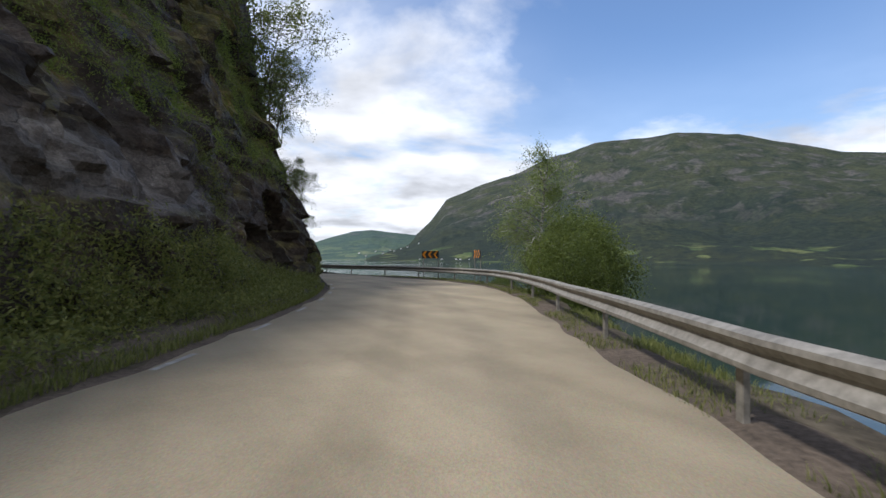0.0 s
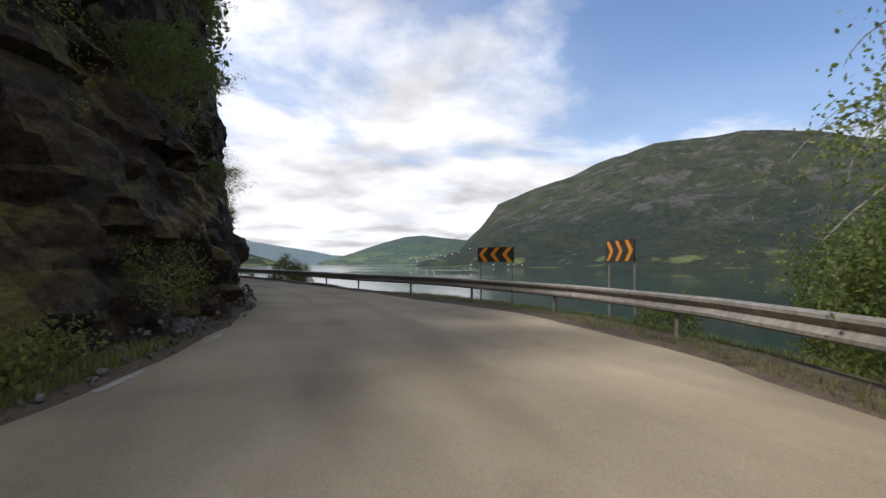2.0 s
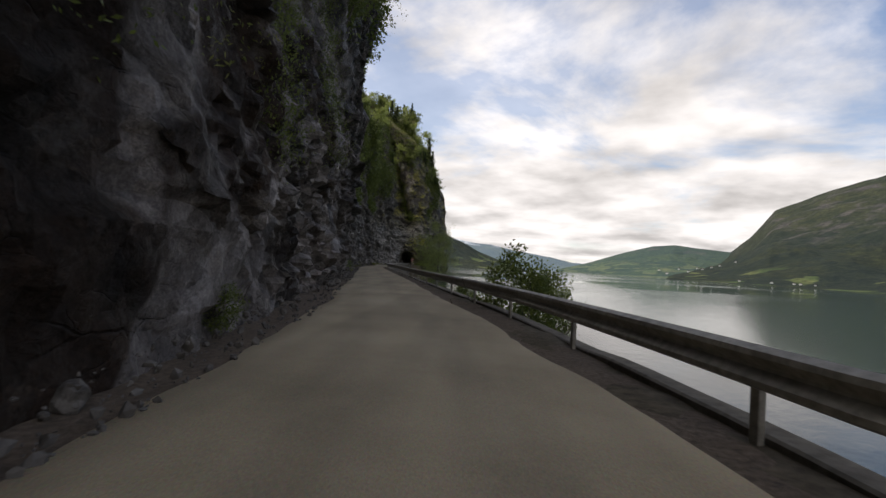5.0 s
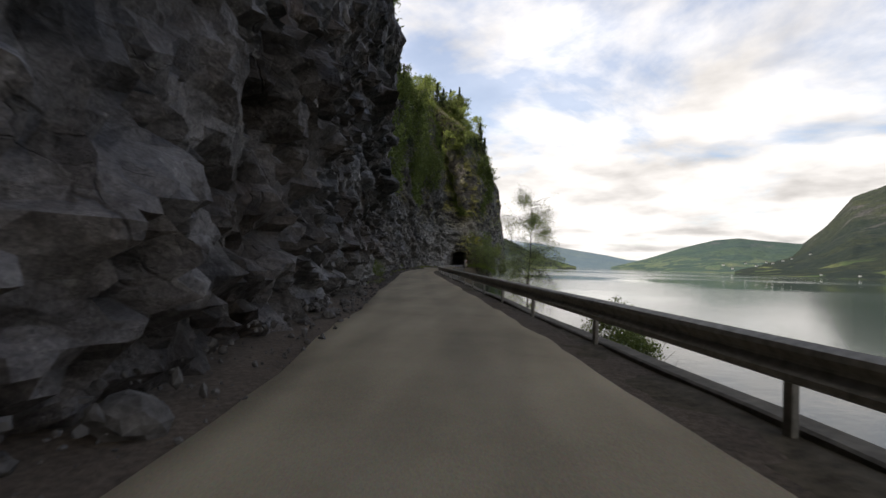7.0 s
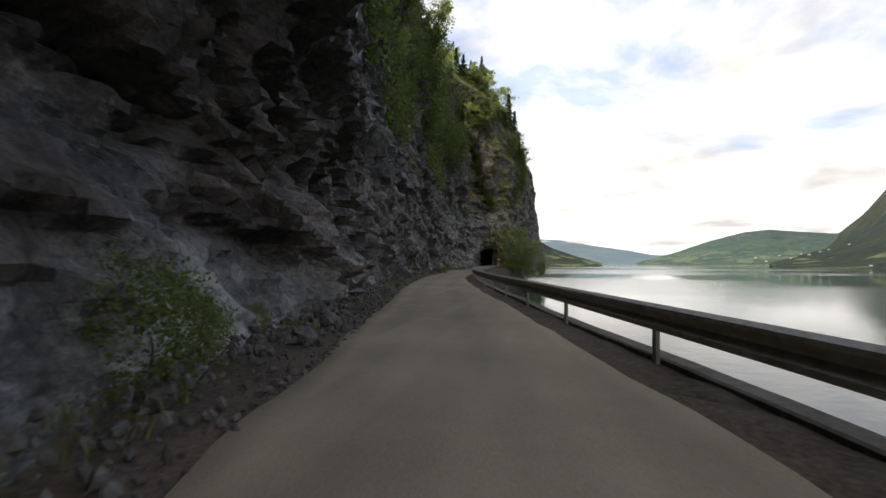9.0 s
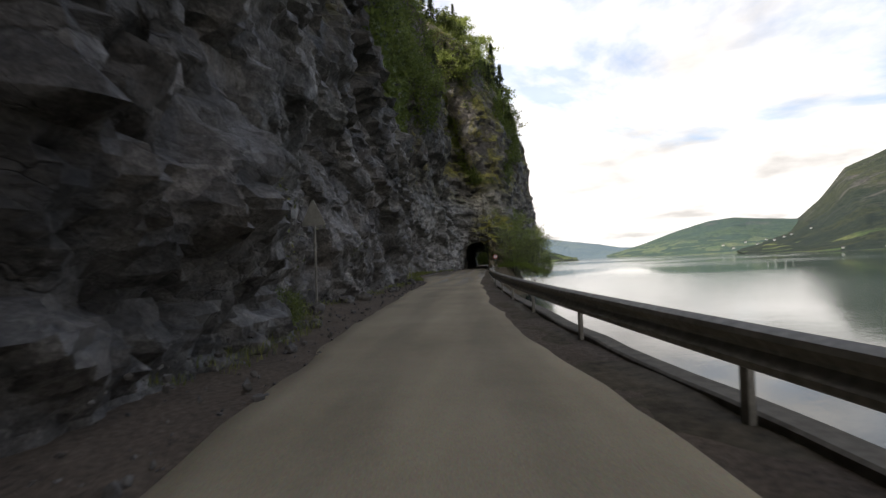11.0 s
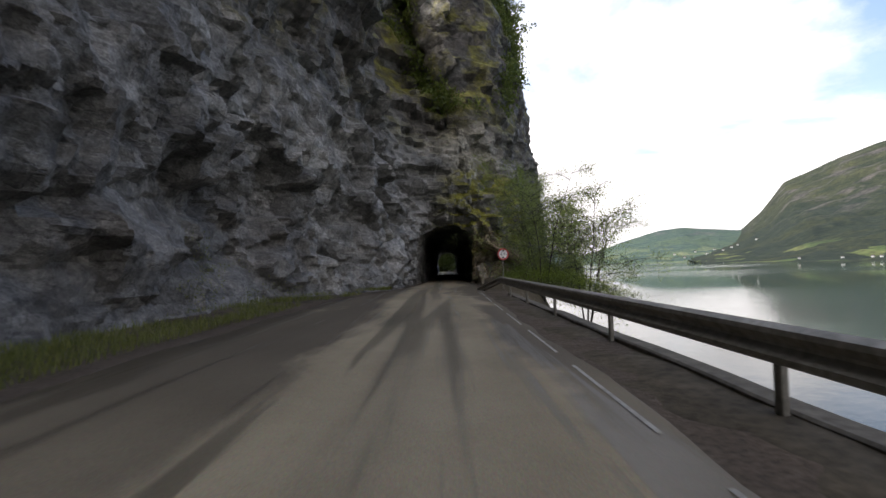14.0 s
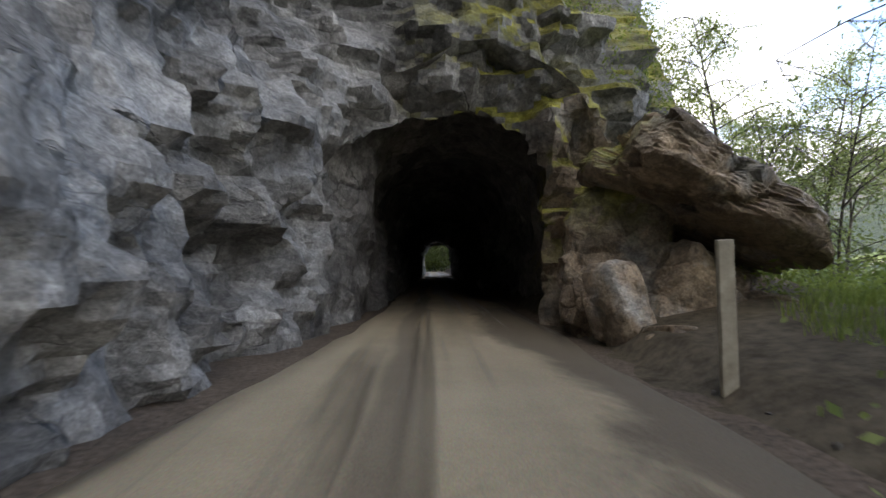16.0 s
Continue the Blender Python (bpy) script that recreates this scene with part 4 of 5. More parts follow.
def build_lines():
    def strip(a, b, lat, wide):
        s = np.arange(a, b + 0.01, 0.25)
        return np.concatenate([at(s, lat(s) - wide / 2, 0.021), at(s, lat(s) + wide / 2, 0.021)]), [(i, i + 1, len(s) + i + 1, len(s) + i) for i in range(len(s) - 1)]
    left = [strip(k, k + 1.1, lambda s: road_left(s) + 0.28, 0.1) for k in np.arange(-20, 26, 3.2)]
    setting("edge_line_cliff", join(*left), PAINT, "broken worn white edge line", category="road marking")
    right = [strip(k, k + 2.6, lambda s: road_right(s) - 0.25, 0.045) for k in np.arange(150, 186, 3.4)]
    setting("edge_line_lake", join(*right), PAINT, "faded white edge line", category="road marking")


build_wall()
build_lines()


# ---- signs ----
def prism(outline, y0, y1):
    n = len(outline)
    v = [(x, y0, z) for x, z in outline] + [(x, y1, z) for x, z in outline]
    f = [tuple(range(n)), tuple(range(2 * n - 1, n - 1, -1))] + [(i, i + n, (i + 1) % n + n, (i + 1) % n) for i in range(n)]
    return np.array(v), f


def round_rect(w, h, r, k=5):
    out = []
    for cx, cz, a0 in ((w / 2 - r, h / 2 - r, 0), (-w / 2 + r, h / 2 - r, 90), (-w / 2 + r, -h / 2 + r, 180), (w / 2 - r, -h / 2 + r, 270)):
        out += [(cx + r * math.cos(radians(a0 + 90 * i / k)), cz + r * math.sin(radians(a0 + 90 * i / k))) for i in range(k + 1)]
    return out


def lift(geo, z, x=0.0):
    return np.asarray(geo[0]) + (x, 0, z), geo[1]


def chevron_sign(m, way, base):
    """A board with three arrow bands; way is -1 for bands that point left as seen from its front (-y)."""
    sign = thing("chevron_sign", "black road sign with three orange %s-pointing chevrons on two posts" % ("left" if way < 0 else "right"), "road sign", m, "chevron signs at the bend")
    mid = 1.57
    board = part("board", lift(prism(round_rect(1.5, 0.48, 0.025), -0.012, 0.012), mid), SIGN_BLACK, sign, "black sign board")
    for k in (-0.49, 0.0, 0.49):
        out = [(k + way * 0.2, 0.0), (k - way * 0.03, 0.228), (k - way * 0.2, 0.228), (k + way * 0.03, 0.0), (k - way * 0.2, -0.228), (k - way * 0.03, -0.228)]
        part("chevron", lift(prism(out if way < 0 else out[::-1], -0.0165, -0.0125), mid), ORANGE, board, "orange reflective band")
    for k in (-0.64, 0.66):
        post = part("post", tube([(k, 0.04, base), (k, 0.04, 0.5), (k, 0.04, mid + 0.2)], [0.026] * 3, 10), STEEL, sign, "grey steel tube")
        part("clamp", box(k - 0.04, k + 0.04, 0.01, 0.075, mid - 0.16, mid - 0.12, 0.004), STEEL, post)
    return sign


def text_mesh(word, size, m):
    cu = bpy.data.curves.new("word", "FONT")
    cu.body, cu.size, cu.align_x, cu.align_y, cu.extrude = word, size, "CENTER", "CENTER", 0.001
    ob = bpy.data.objects.new("word", cu)
    scene.collection.objects.link(ob)
    me = bpy.data.meshes.new_from_object(ob.evaluated_get(bpy.context.evaluated_depsgraph_get()))
    bpy.data.objects.remove(ob)
    bpy.data.curves.remove(cu)
    me.transform(m)
    return me


def disc(r, y0, y1, n=40):
    return prism([(r * math.cos(2 * math.pi * i / n), r * math.sin(2 * math.pi * i / n)) for i in range(n)], y0, y1)


def height_sign(m, base):
    sign = thing("height_limit_sign", "round red and white height limit sign on a grey post", "road sign", m)
    mid = 1.85
    part("rim", lift(disc(0.31, -0.01, 0.01), mid), SIGN_RED, sign, "red sign disc")
    face = part("face", lift(disc(0.235, -0.015, -0.011), mid), SIGN_WHITE, sign, "white sign face")
    for z, w in ((0.165, -1), (-0.165, 1)):
        part("arrow", lift(prism([(-0.075, z - w * 0.045), (0.075, z - w * 0.045), (0, z + w * 0.055)][:: -1 if w < 0 else 1], -0.019, -0.0155), mid), SIGN_BLACK, face, "black triangle")
    me = text_mesh("4.4", 0.21, Matrix.Translation((-0.035, -0.018, mid)) @ Matrix.Rotation(radians(90), 4, "X"))
    me.materials.append(SIGN_BLACK)
    part("number", me, SIGN_BLACK, face, "black figures 4.4")
    me = text_mesh("m", 0.11, Matrix.Translation((0.165, -0.018, mid - 0.03)) @ Matrix.Rotation(radians(90), 4, "X"))
    me.materials.append(SIGN_BLACK)
    part("unit", me, SIGN_BLACK, face, "black letter m")
    part("post", tube([(0, 0.045, base), (0, 0.045, 1), (0, 0.045, mid + 0.25)], [0.03] * 3, 10), STEEL, sign, "grey steel tube")
    part("clamp", box(-0.045, 0.045, 0.01, 0.08, mid - 0.03, mid + 0.02, 0.004), STEEL, sign)
    return sign


def warning_back(m):
    sign = thing("warning_sign", "triangular warning sign seen from its grey back", "road sign", m)
    mid = 2.74
    tri = [(0.87 * x, 0.95 * z) for x, z in ((-0.42, -0.30), (0.42, -0.30), (0.445, -0.25), (0.03, 0.47), (-0.03, 0.47), (-0.445, -0.25))]
    plate = part("plate", lift(prism(tri, -0.006, 0.006), mid), SIGN_BACK, sign, "grey back of a triangular plate")
    for z, w in ((-0.12, 0.30), (0.12, 0.16)):
        part("stiffener", lift(box(-w, w, -0.03, -0.008, z - 0.02, z + 0.02, 0.004), mid), STEEL, plate)
    part("post", tube([(0, -0.055, -0.4), (0, -0.055, 1.5), (0, -0.055, mid + 0.4)], [0.032] * 3, 10), STEEL, sign, "grey steel tube")
    return sign


def marker_pole(m):
    pole = thing("marker_pole", "thin pale roadside pole standing in the grass", "pole", m)
    part("pole", tube([(0, 0, -0.4), (0, 0, 1), (0, 0, 2.1)], [0.026, 0.026, 0.022], 8), STEEL, pole, "thin pale pole")
    part("cap", tube([(0, 0, 2.1), (0, 0, 2.13)], [0.026, 0.018], 8), SIGN_WHITE, pole)
    return pole


def round_back(m):
    sign = thing("round_sign", "round road sign with a small plate seen from its dark back", "road sign", m)
    mid = 2.3
    plate = part("plate", lift(disc(0.34, -0.006, 0.006), mid), SIGN_DARK, sign, "dark back of a round plate")
    for z in (-0.12, 0.12):
        part("stiffener", lift(box(-0.26, 0.26, -0.03, -0.008, z - 0.02, z + 0.02, 0.004), mid), SIGN_DARK, plate)
    part("lower_plate", lift(prism(round_rect(0.38, 0.2, 0.02), -0.006, 0.006), 1.78), SIGN_DARK, sign, "small dark rectangular plate")
    part("post", tube([(0, -0.06, -0.4), (0, -0.06, 1.2), (0, -0.06, 2.62)], [0.04] * 3, 10), STEEL, sign, "grey steel tube")
    part("clamp", box(-0.05, 0.05, -0.1, -0.012, 2.28, 2.33, 0.004), STEEL, sign)
    return sign


def edge_marker(m):
    post = thing("marker_post", "leaning weathered wooden plank post by the tunnel mouth", "post", m)
    part("plank", box(-0.075, 0.075, -0.03, 0.03, -0.4, 1.28, 0.012), WOOD, post, "pale weathered plank")
    part("foot", tube([(0.02, 0.05, -0.5), (0.02, 0.05, 0.2)], [0.025, 0.025], 8), STEEL, post, "rusty steel foot")
    return post


def facing(s, lat, turn=0.0):
    x, y, z = at(s, lat)
    return pose(x, y, z, 0, 0, heading(s) + turn)


chevron_sign(pose(-0.83, 32.37, 0.0, 0, 0, -40), -1, -1.2)
chevron_sign(pose(1.90, 27.68, 0.0, 0, 0, 100 - 180 - 0), 1, -1.2)
height_sign(facing(185.7, 3.2, 12), -0.3)
warning_back(facing(130.2, -3.66, 164))
marker_pole(facing(153.6, -3.7))
round_back(facing(153.2, -3.9, 176))
edge_marker(facing(192.2, 2.65) @ pose(0, 0, 0.18, 2, -2, 0))


# ---- plants ----
def leaves(centres, per, spread, size, rng, droop=0.0, narrow=0.55):
    """Small folded leaves scattered round the centres; all in one mesh."""
    c = np.repeat(np.asarray(centres, float), per, 0)
    n = len(c)
    c = c + rng.normal(0, 1, (n, 3)) * spread
    c[:, 2] -= droop * rng.random(n)
    a = rng.normal(0, 1, (n, 3))
    a /= np.linalg.norm(a, axis=1)[:, None]
    b = np.cross(a, rng.normal(0, 1, (n, 3)))
    b /= np.linalg.norm(b, axis=1)[:, None] + 1e-9
    L = (size * rng.uniform(0.6, 1.3, n))[:, None]
    v = np.stack([c - a * L * 0.5, c + b * L * narrow * 0.5, c + a * L * 0.5, c - b * L * narrow * 0.5], 1).reshape(-1, 3)
    return v, np.arange(4 * n).reshape(-1, 4)


def branch(start, way, length, rng, steps=6, sag=0.0, wander=0.25):
    pts = [np.array(start, float)]
    d = np.array(way, float)
    d /= np.linalg.norm(d)
    for k in range(steps):
        d = d + rng.normal(0, wander, 3) * 0.5
        d[2] -= sag * (k + 1) / steps
        d /= np.linalg.norm(d)
        pts.append(pts[-1] + d * length / steps)
    return np.array(pts)


def tree(name, label, category, height, width, leaf, bark, seed, density=1.0, leafsize=0.11, droop=0.25, stems=1, limbs=26, first=0.25, lean=(0, 0), group="trees", splay=0.24, light=False, thick=1.0):
    """A tapered trunk or several, limbs with twigs, and a crown of many leaves with gaps. Stands at the origin."""
    rng = np.random.default_rng(seed)
    root = thing(name, label, category, group=group)
    twigs, tips = [], []
    for st in range(stems):
        ang = 2 * math.pi * st / stems + rng.random()
        out = np.array([math.cos(ang), math.sin(ang), 0]) * (splay if stems > 1 else 0.04) + (lean[0], lean[1], 0)
        tall = height * rng.uniform(0.8, 1.0) if st else height
        trunk = branch((0.12 * out[0], 0.12 * out[1], -0.4), (out[0], out[1], 1.0), tall, rng, 10, wander=0.10)
        rad = thick * np.linspace(0.016 * height, 0.0015 * height, len(trunk)) / (1 if stems == 1 else 1.5)
        part("trunk", tube(trunk, rad, 8), bark, root, smooth=True)
        for k in range(limbs // stems):
            u = rng.uniform(first, 0.97)
            i = u * (len(trunk) - 1)
            base = trunk[int(i)] + (trunk[min(int(i) + 1, len(trunk) - 1)] - trunk[int(i)]) * (i % 1)
            az = rng.uniform(0, 2 * math.pi)
            reach = width / 2 * (0.45 + 0.75 * math.sin(math.pi * min(1, (u - first) / (1 - first) * 0.8 + 0.2))) * rng.uniform(0.6, 1.1)
            limb = branch(base, (math.cos(az), math.sin(az), rng.uniform(0.35, 1.0)), reach * 1.15, rng, 6, sag=0.12 + droop * 0.4)
            twigs.append(tube(limb[::2] if light else limb, thick * np.linspace(0.0036 * height, 0.0010 * height, len(limb))[:: 2 if light else 1], 3 if light else 5))
            for q in (2, 3, 4, 5, 6):
                for _ in range(2):
                    tw = branch(limb[q], rng.normal(0, 1, 3) + (0, 0, 0.1 - droop), reach * rng.uniform(0.2, 0.42), rng, 3, sag=droop)
                    if not light:
                        twigs.append(tube(tw, np.linspace(0.0011 * height, 0.0004 * height, len(tw)), 3))
                    tips += [tw[1], tw[2], tw[3], tw[3]]
    tagged(part("branchwork", join(*twigs), bark, root), kind="stuff")
    tips = np.array(tips)
    tips = tips[rng.random(len(tips)) < np.clip(0.8 + fbm(tips + seed, 0.9, 2), 0.15, 1)]
    per = max(1, int(round(15 * density)))
    part("crown", leaves(tips, per, 0.10 * width / 3 + 0.05, leafsize, rng, droop * 0.4), leaf, root, "airy green foliage")
    return root


def bush(name, label, radius, tall, leaf, seed, count=420, per=16, leafsize=0.12, group="roadside bushes"):
    rng = np.random.default_rng(seed)
    root = thing(name, label, "bush", group=group)
    stems, tips = [], []
    for k in range(14):
        az, tilt = rng.uniform(0, 2 * math.pi), rng.uniform(0.1, 0.9)
        st = branch((0.1 * math.cos(az), 0.1 * math.sin(az), -0.3), (math.cos(az) * tilt, math.sin(az) * tilt, 1), tall * rng.uniform(0.6, 0.95), rng, 6, wander=0.2)
        stems.append(tube(st, np.linspace(0.03, 0.008, len(st)), 5))
    d = rng.normal(0, 1, (count, 3))
    d /= np.linalg.norm(d, axis=1)[:, None]
    r = rng.uniform(0.45, 1.0, count) ** 0.5
    lump = 1 + 0.30 * fbm(d * 2.3 + seed, 1.0, 3)
    tips = d * (r * lump)[:, None] * (radius, radius, tall * 0.5) + (0, 0, tall * 0.52)
    tips = tips[tips[:, 2] > 0.0]
    part("woody_base", join(*stems), BARK, root)
    part("foliage", leaves(tips, per, 0.075 * radius + 0.03, leafsize, rng), leaf, root, "dense green leaves")
    return root


def spruce(seed, height):
    rng = np.random.default_rng(seed)
    root = thing("spruce_tree", "slim dark green spruce on the cliff top", "tree", group="trees on the cliff")
    part("trunk", tube([(0, 0, -0.5), (0, 0, height * 0.5), (0, 0, height)], [0.02 * height, 0.012 * height, 0.01], 6), BARK, root)
    c = []
    for k in range(int(height * 5)):
        u = k / (height * 5)
        r = 0.19 * height * (1 - u) ** 0.9 * rng.uniform(0.7, 1.1)
        for _ in range(5):
            az = rng.uniform(0, 2 * math.pi)
            for q in (0.35, 0.6, 0.85, 1.0):
                c.append((r * q * math.cos(az), r * q * math.sin(az), height * (0.06 + 0.94 * u) - 0.3 * r * q))
    part("crown", leaves(np.array(c), 2, 0.08, 0.34, rng, 0.1, 0.45), SPRUCE, root, "dark drooping needles")
    return root


def plant(ob, s, lat, z, turn=0.0, size=1.0):
    x, y, _ = at(s, lat)
    ob.matrix_world = pose(x, y, z, 0, 0, turn) @ Matrix.Scale(size, 4)
    return ob


def copies(ob, rows):
    for s, lat, z, turn, size in rows:
        x, y, _ = at(s, lat)
        copy_thing(ob, pose(x, y, z, 0, 0, turn)).scale = (size, size, size)


birch = plant(tree("birch_tree", "slender birch with white bark and drooping light leaves", "tree", 7.4, 3.2, ALDER, WHITE_BARK, 5, 1.0, 0.068, 0.55, 1, 34, 0.38), 19.6, 5.5, -1.1)
dense = plant(bush("lakeside_bush", "dense bright green leafy bush beside the guardrail", 2.0, 4.4, LEAF, 8, 1000, 28, 0.095), 16.9, 5.9, -1.2, 0, 0.9)
copies(dense, [(21.5, 7.8, -1.6, 130, 1.0), (24.5, 11.0, -2.2, 250, 1.0)])
lone = plant(tree("lakeside_tree", "small airy tree with fine leaves rooted at the water", "tree", 8.7, 3.1, BIRCH, BARK, 5, 1.9, 0.042, 0.45, 1, 66, 0.2, thick=0.4), 86.8, 6.05, -2.9)
alder = plant(tree("alder_tree", "many-stemmed alder with thin leaning trunks by the shore", "tree", 8.4, 5.0, ALDER, BARK, 21, 0.75, 0.08, 0.2, 4, 68, 0.2, splay=0.2, thick=0.6), 189.2, 5.9, -0.8)
copies(alder, [(189.6, 8.6, -2.9, 140, 1.12), (198.4, 8.9, -1.0, 260, 0.9)])
slim = plant(tree("slender_birch", "slender birch with a thin trunk beside the rock", "tree", 10.5, 3.4, BIRCH, BARK, 24, 0.7, 0.075, 0.3, 1, 40, 0.25, thick=0.6), 202.0, 8.6, -0.8)
copies(slim, [(206.0, 12.0, -1.6, 70, 0.9), (200.6, 10.4, -1.4, 200, 0.8)])
twin = plant(bush("shore_bush", "rounded green bush growing from the lake shore", 1.55, 4.8, LEAF, 31, 800, 13, 0.13, "shore bushes"), 56.2, 4.5, -3.0)
copies(twin, [(62.6, 7.6, -3.3, 80, 0.9), (77.0, 7.0, -3.4, 190, 0.72), (75.0, 6.5, -3.4, 20, 0.6), (95.0, 4.5, -3.4, 300, 0.45), (27.5, 8.0, -2.2, 40, 0.55)])
copies(twin, [(194.0, 7.6, -0.5, 60, 0.42), (200.6, 7.6, 0.0, 10, 0.4), (207.0, 12.6, -1.8, 100, 0.7), (284, 2.0, -1.2, 0, 2.3), (281, -2.5, -0.8, 50, 1.7), (280, 5.5, -0.8, 90, 1.8), (286, -0.5, -1.0, 30, 2.2)])
hang = plant(tree("cliff_tree", "leafy tree leaning out from the cliff edge", "tree", 8.0, 5.6, LEAF, BARK, 41, 0.55, 0.14, 0.2, 2, 40, 0.2, (0.25, -0.05), "trees on the cliff"), 31.0, -6.6, 8.6)
copies(hang, [(66, -2.6, 13.0, heading(66), 0.62), (72, -2.6, 16.5, heading(72) + 30, 0.75), (80, -2.4, 20.5, heading(80) - 20, 0.8), (60, -3.0, 13.0, heading(60), 0.45), (29.6, -5.4, 7.6, heading(30), 0.6), (31.0, -3.9, 5.2, heading(31), 0.17), (33.0, -3.4, 2.0, heading(33), 0.12), (29.0, -4.7, 4.4, 90, 0.32), (33.5, -4.2, 8.5, 200, 0.38), (38.5, -3.4, 12.5, 20, 0.45), (24.0, -9.5, 13.0, 120, 0.8), (27.6, -4.2, 3.6, heading(27), 0.3), (30.5, -3.5, 2.3, heading(30), 0.2)])

low_bush = plant(bush("cliff_foot_bush", "small green bush growing at the foot of the rock", 0.55, 1.25, LEAF, 35, 220, 15, 0.055, "bushes at the cliff foot"), 90.2, -2.5, 0.0)
copies(low_bush, [(91.6, -2.75, 0.0, 80, 0.65), (93.8, -2.9, 0.0, 150, 0.45), (42.0, -2.6, 0.05, 300, 0.42), (47.5, -2.5, 0.1, 10, 0.6), (126.0, -3.1, 0.0, 30, 0.7)])


def cliff_place(s, h):
    """A point on the rock face: the row nearest to s, and the height h."""
    i = int(np.argmin(np.abs(ROWS[:, 0] - s)))
    col = CLIFF_POINTS[i]
    return col[int(np.argmin(np.abs(col[:, 2] - h)))], CLIFF_OUT[i]


def cliff_places(s, h):
    """Points on the rock face for whole arrays of s and h, and the directions out of it."""
    order = np.argsort(ROWS[:, 0], kind="stable")
    i = order[np.clip(np.searchsorted(ROWS[order, 0], s), 0, len(order) - 1)]
    up = CLIFF_POINTS[len(ROWS) // 2, :, 2]
    j = np.clip(np.searchsorted(up, h), 0, len(up) - 1)
    return CLIFF_POINTS[i, j], CLIFF_OUT[i]


HEADLAND = (int(np.argmax(ROWS[:, 0] > 193)), int(np.argmax(ROWS[:, 0] > 218)))


def crest_trees():
    rng = np.random.default_rng(77)
    scrub = tree("mountain_birch", "bushy green birch growing on the cliff", "tree", 5.0, 4.2, LEAF, BARK, 57, 0.13, 0.36, 0.1, 3, 27, 0.12, group="trees on the cliff", light=True)
    scrub.matrix_world = Matrix.Translation(Vector(cliff_place(140, 24)[0]))
    tall = tree("cliff_birch", "slim light green birch on the cliff top", "tree", 6.5, 3.4, BIRCH, WHITE_BARK, 63, 0.13, 0.30, 0.2, 1, 30, 0.2, group="trees on the cliff", light=True)
    tall.matrix_world = Matrix.Translation(Vector(cliff_place(146, 28)[0]))
    kinds = [tall, scrub, spruce(5, 6.5), spruce(6, 5.0)]
    kinds[2].matrix_world = Matrix.Translation(Vector(cliff_place(150, 34)[0]))
    kinds[3].matrix_world = Matrix.Translation(Vector(cliff_place(168, 36)[0]))
    for k in range(290):
        s = 40 + 174 * rng.random() ** 0.7 if k < 230 else rng.uniform(104, 165)
        low = np.interp(s, [40, 60, 105, 120, 182, 190, 205], [20, 22, 20, 13, 18, 32, 34])
        p, out = cliff_place(s, low + 40 * rng.random() ** 1.3)
        ob = kinds[int(rng.choice(4, p=[0.27, 0.45, 0.15, 0.13]))]
        if k % 3 == 0:
            i = int(rng.integers(*HEADLAND))
            j = int(rng.integers(CLIFF_POINTS.shape[1] - 38, CLIFF_POINTS.shape[1]))
            p, out = CLIFF_POINTS[i, j], CLIFF_OUT[i]
        big = 1.45 if k % 3 == 0 else 1.0
        copy_thing(ob, pose(p[0] - 0.2 * out[0], p[1] - 0.2 * out[1], p[2] - 0.2, 0, 0, rng.uniform(0, 360))).scale = [big * rng.uniform(0.5, 0.95)] * 3


crest_trees()


def scatter_clumps(name, label, places, per, spread, size, mat, seed, narrow=0.55):
    rng = np.random.default_rng(seed)
    return setting(name, leaves(np.array(places), per, spread, size, rng, 0, narrow), mat, label, "stuff", category="plants")


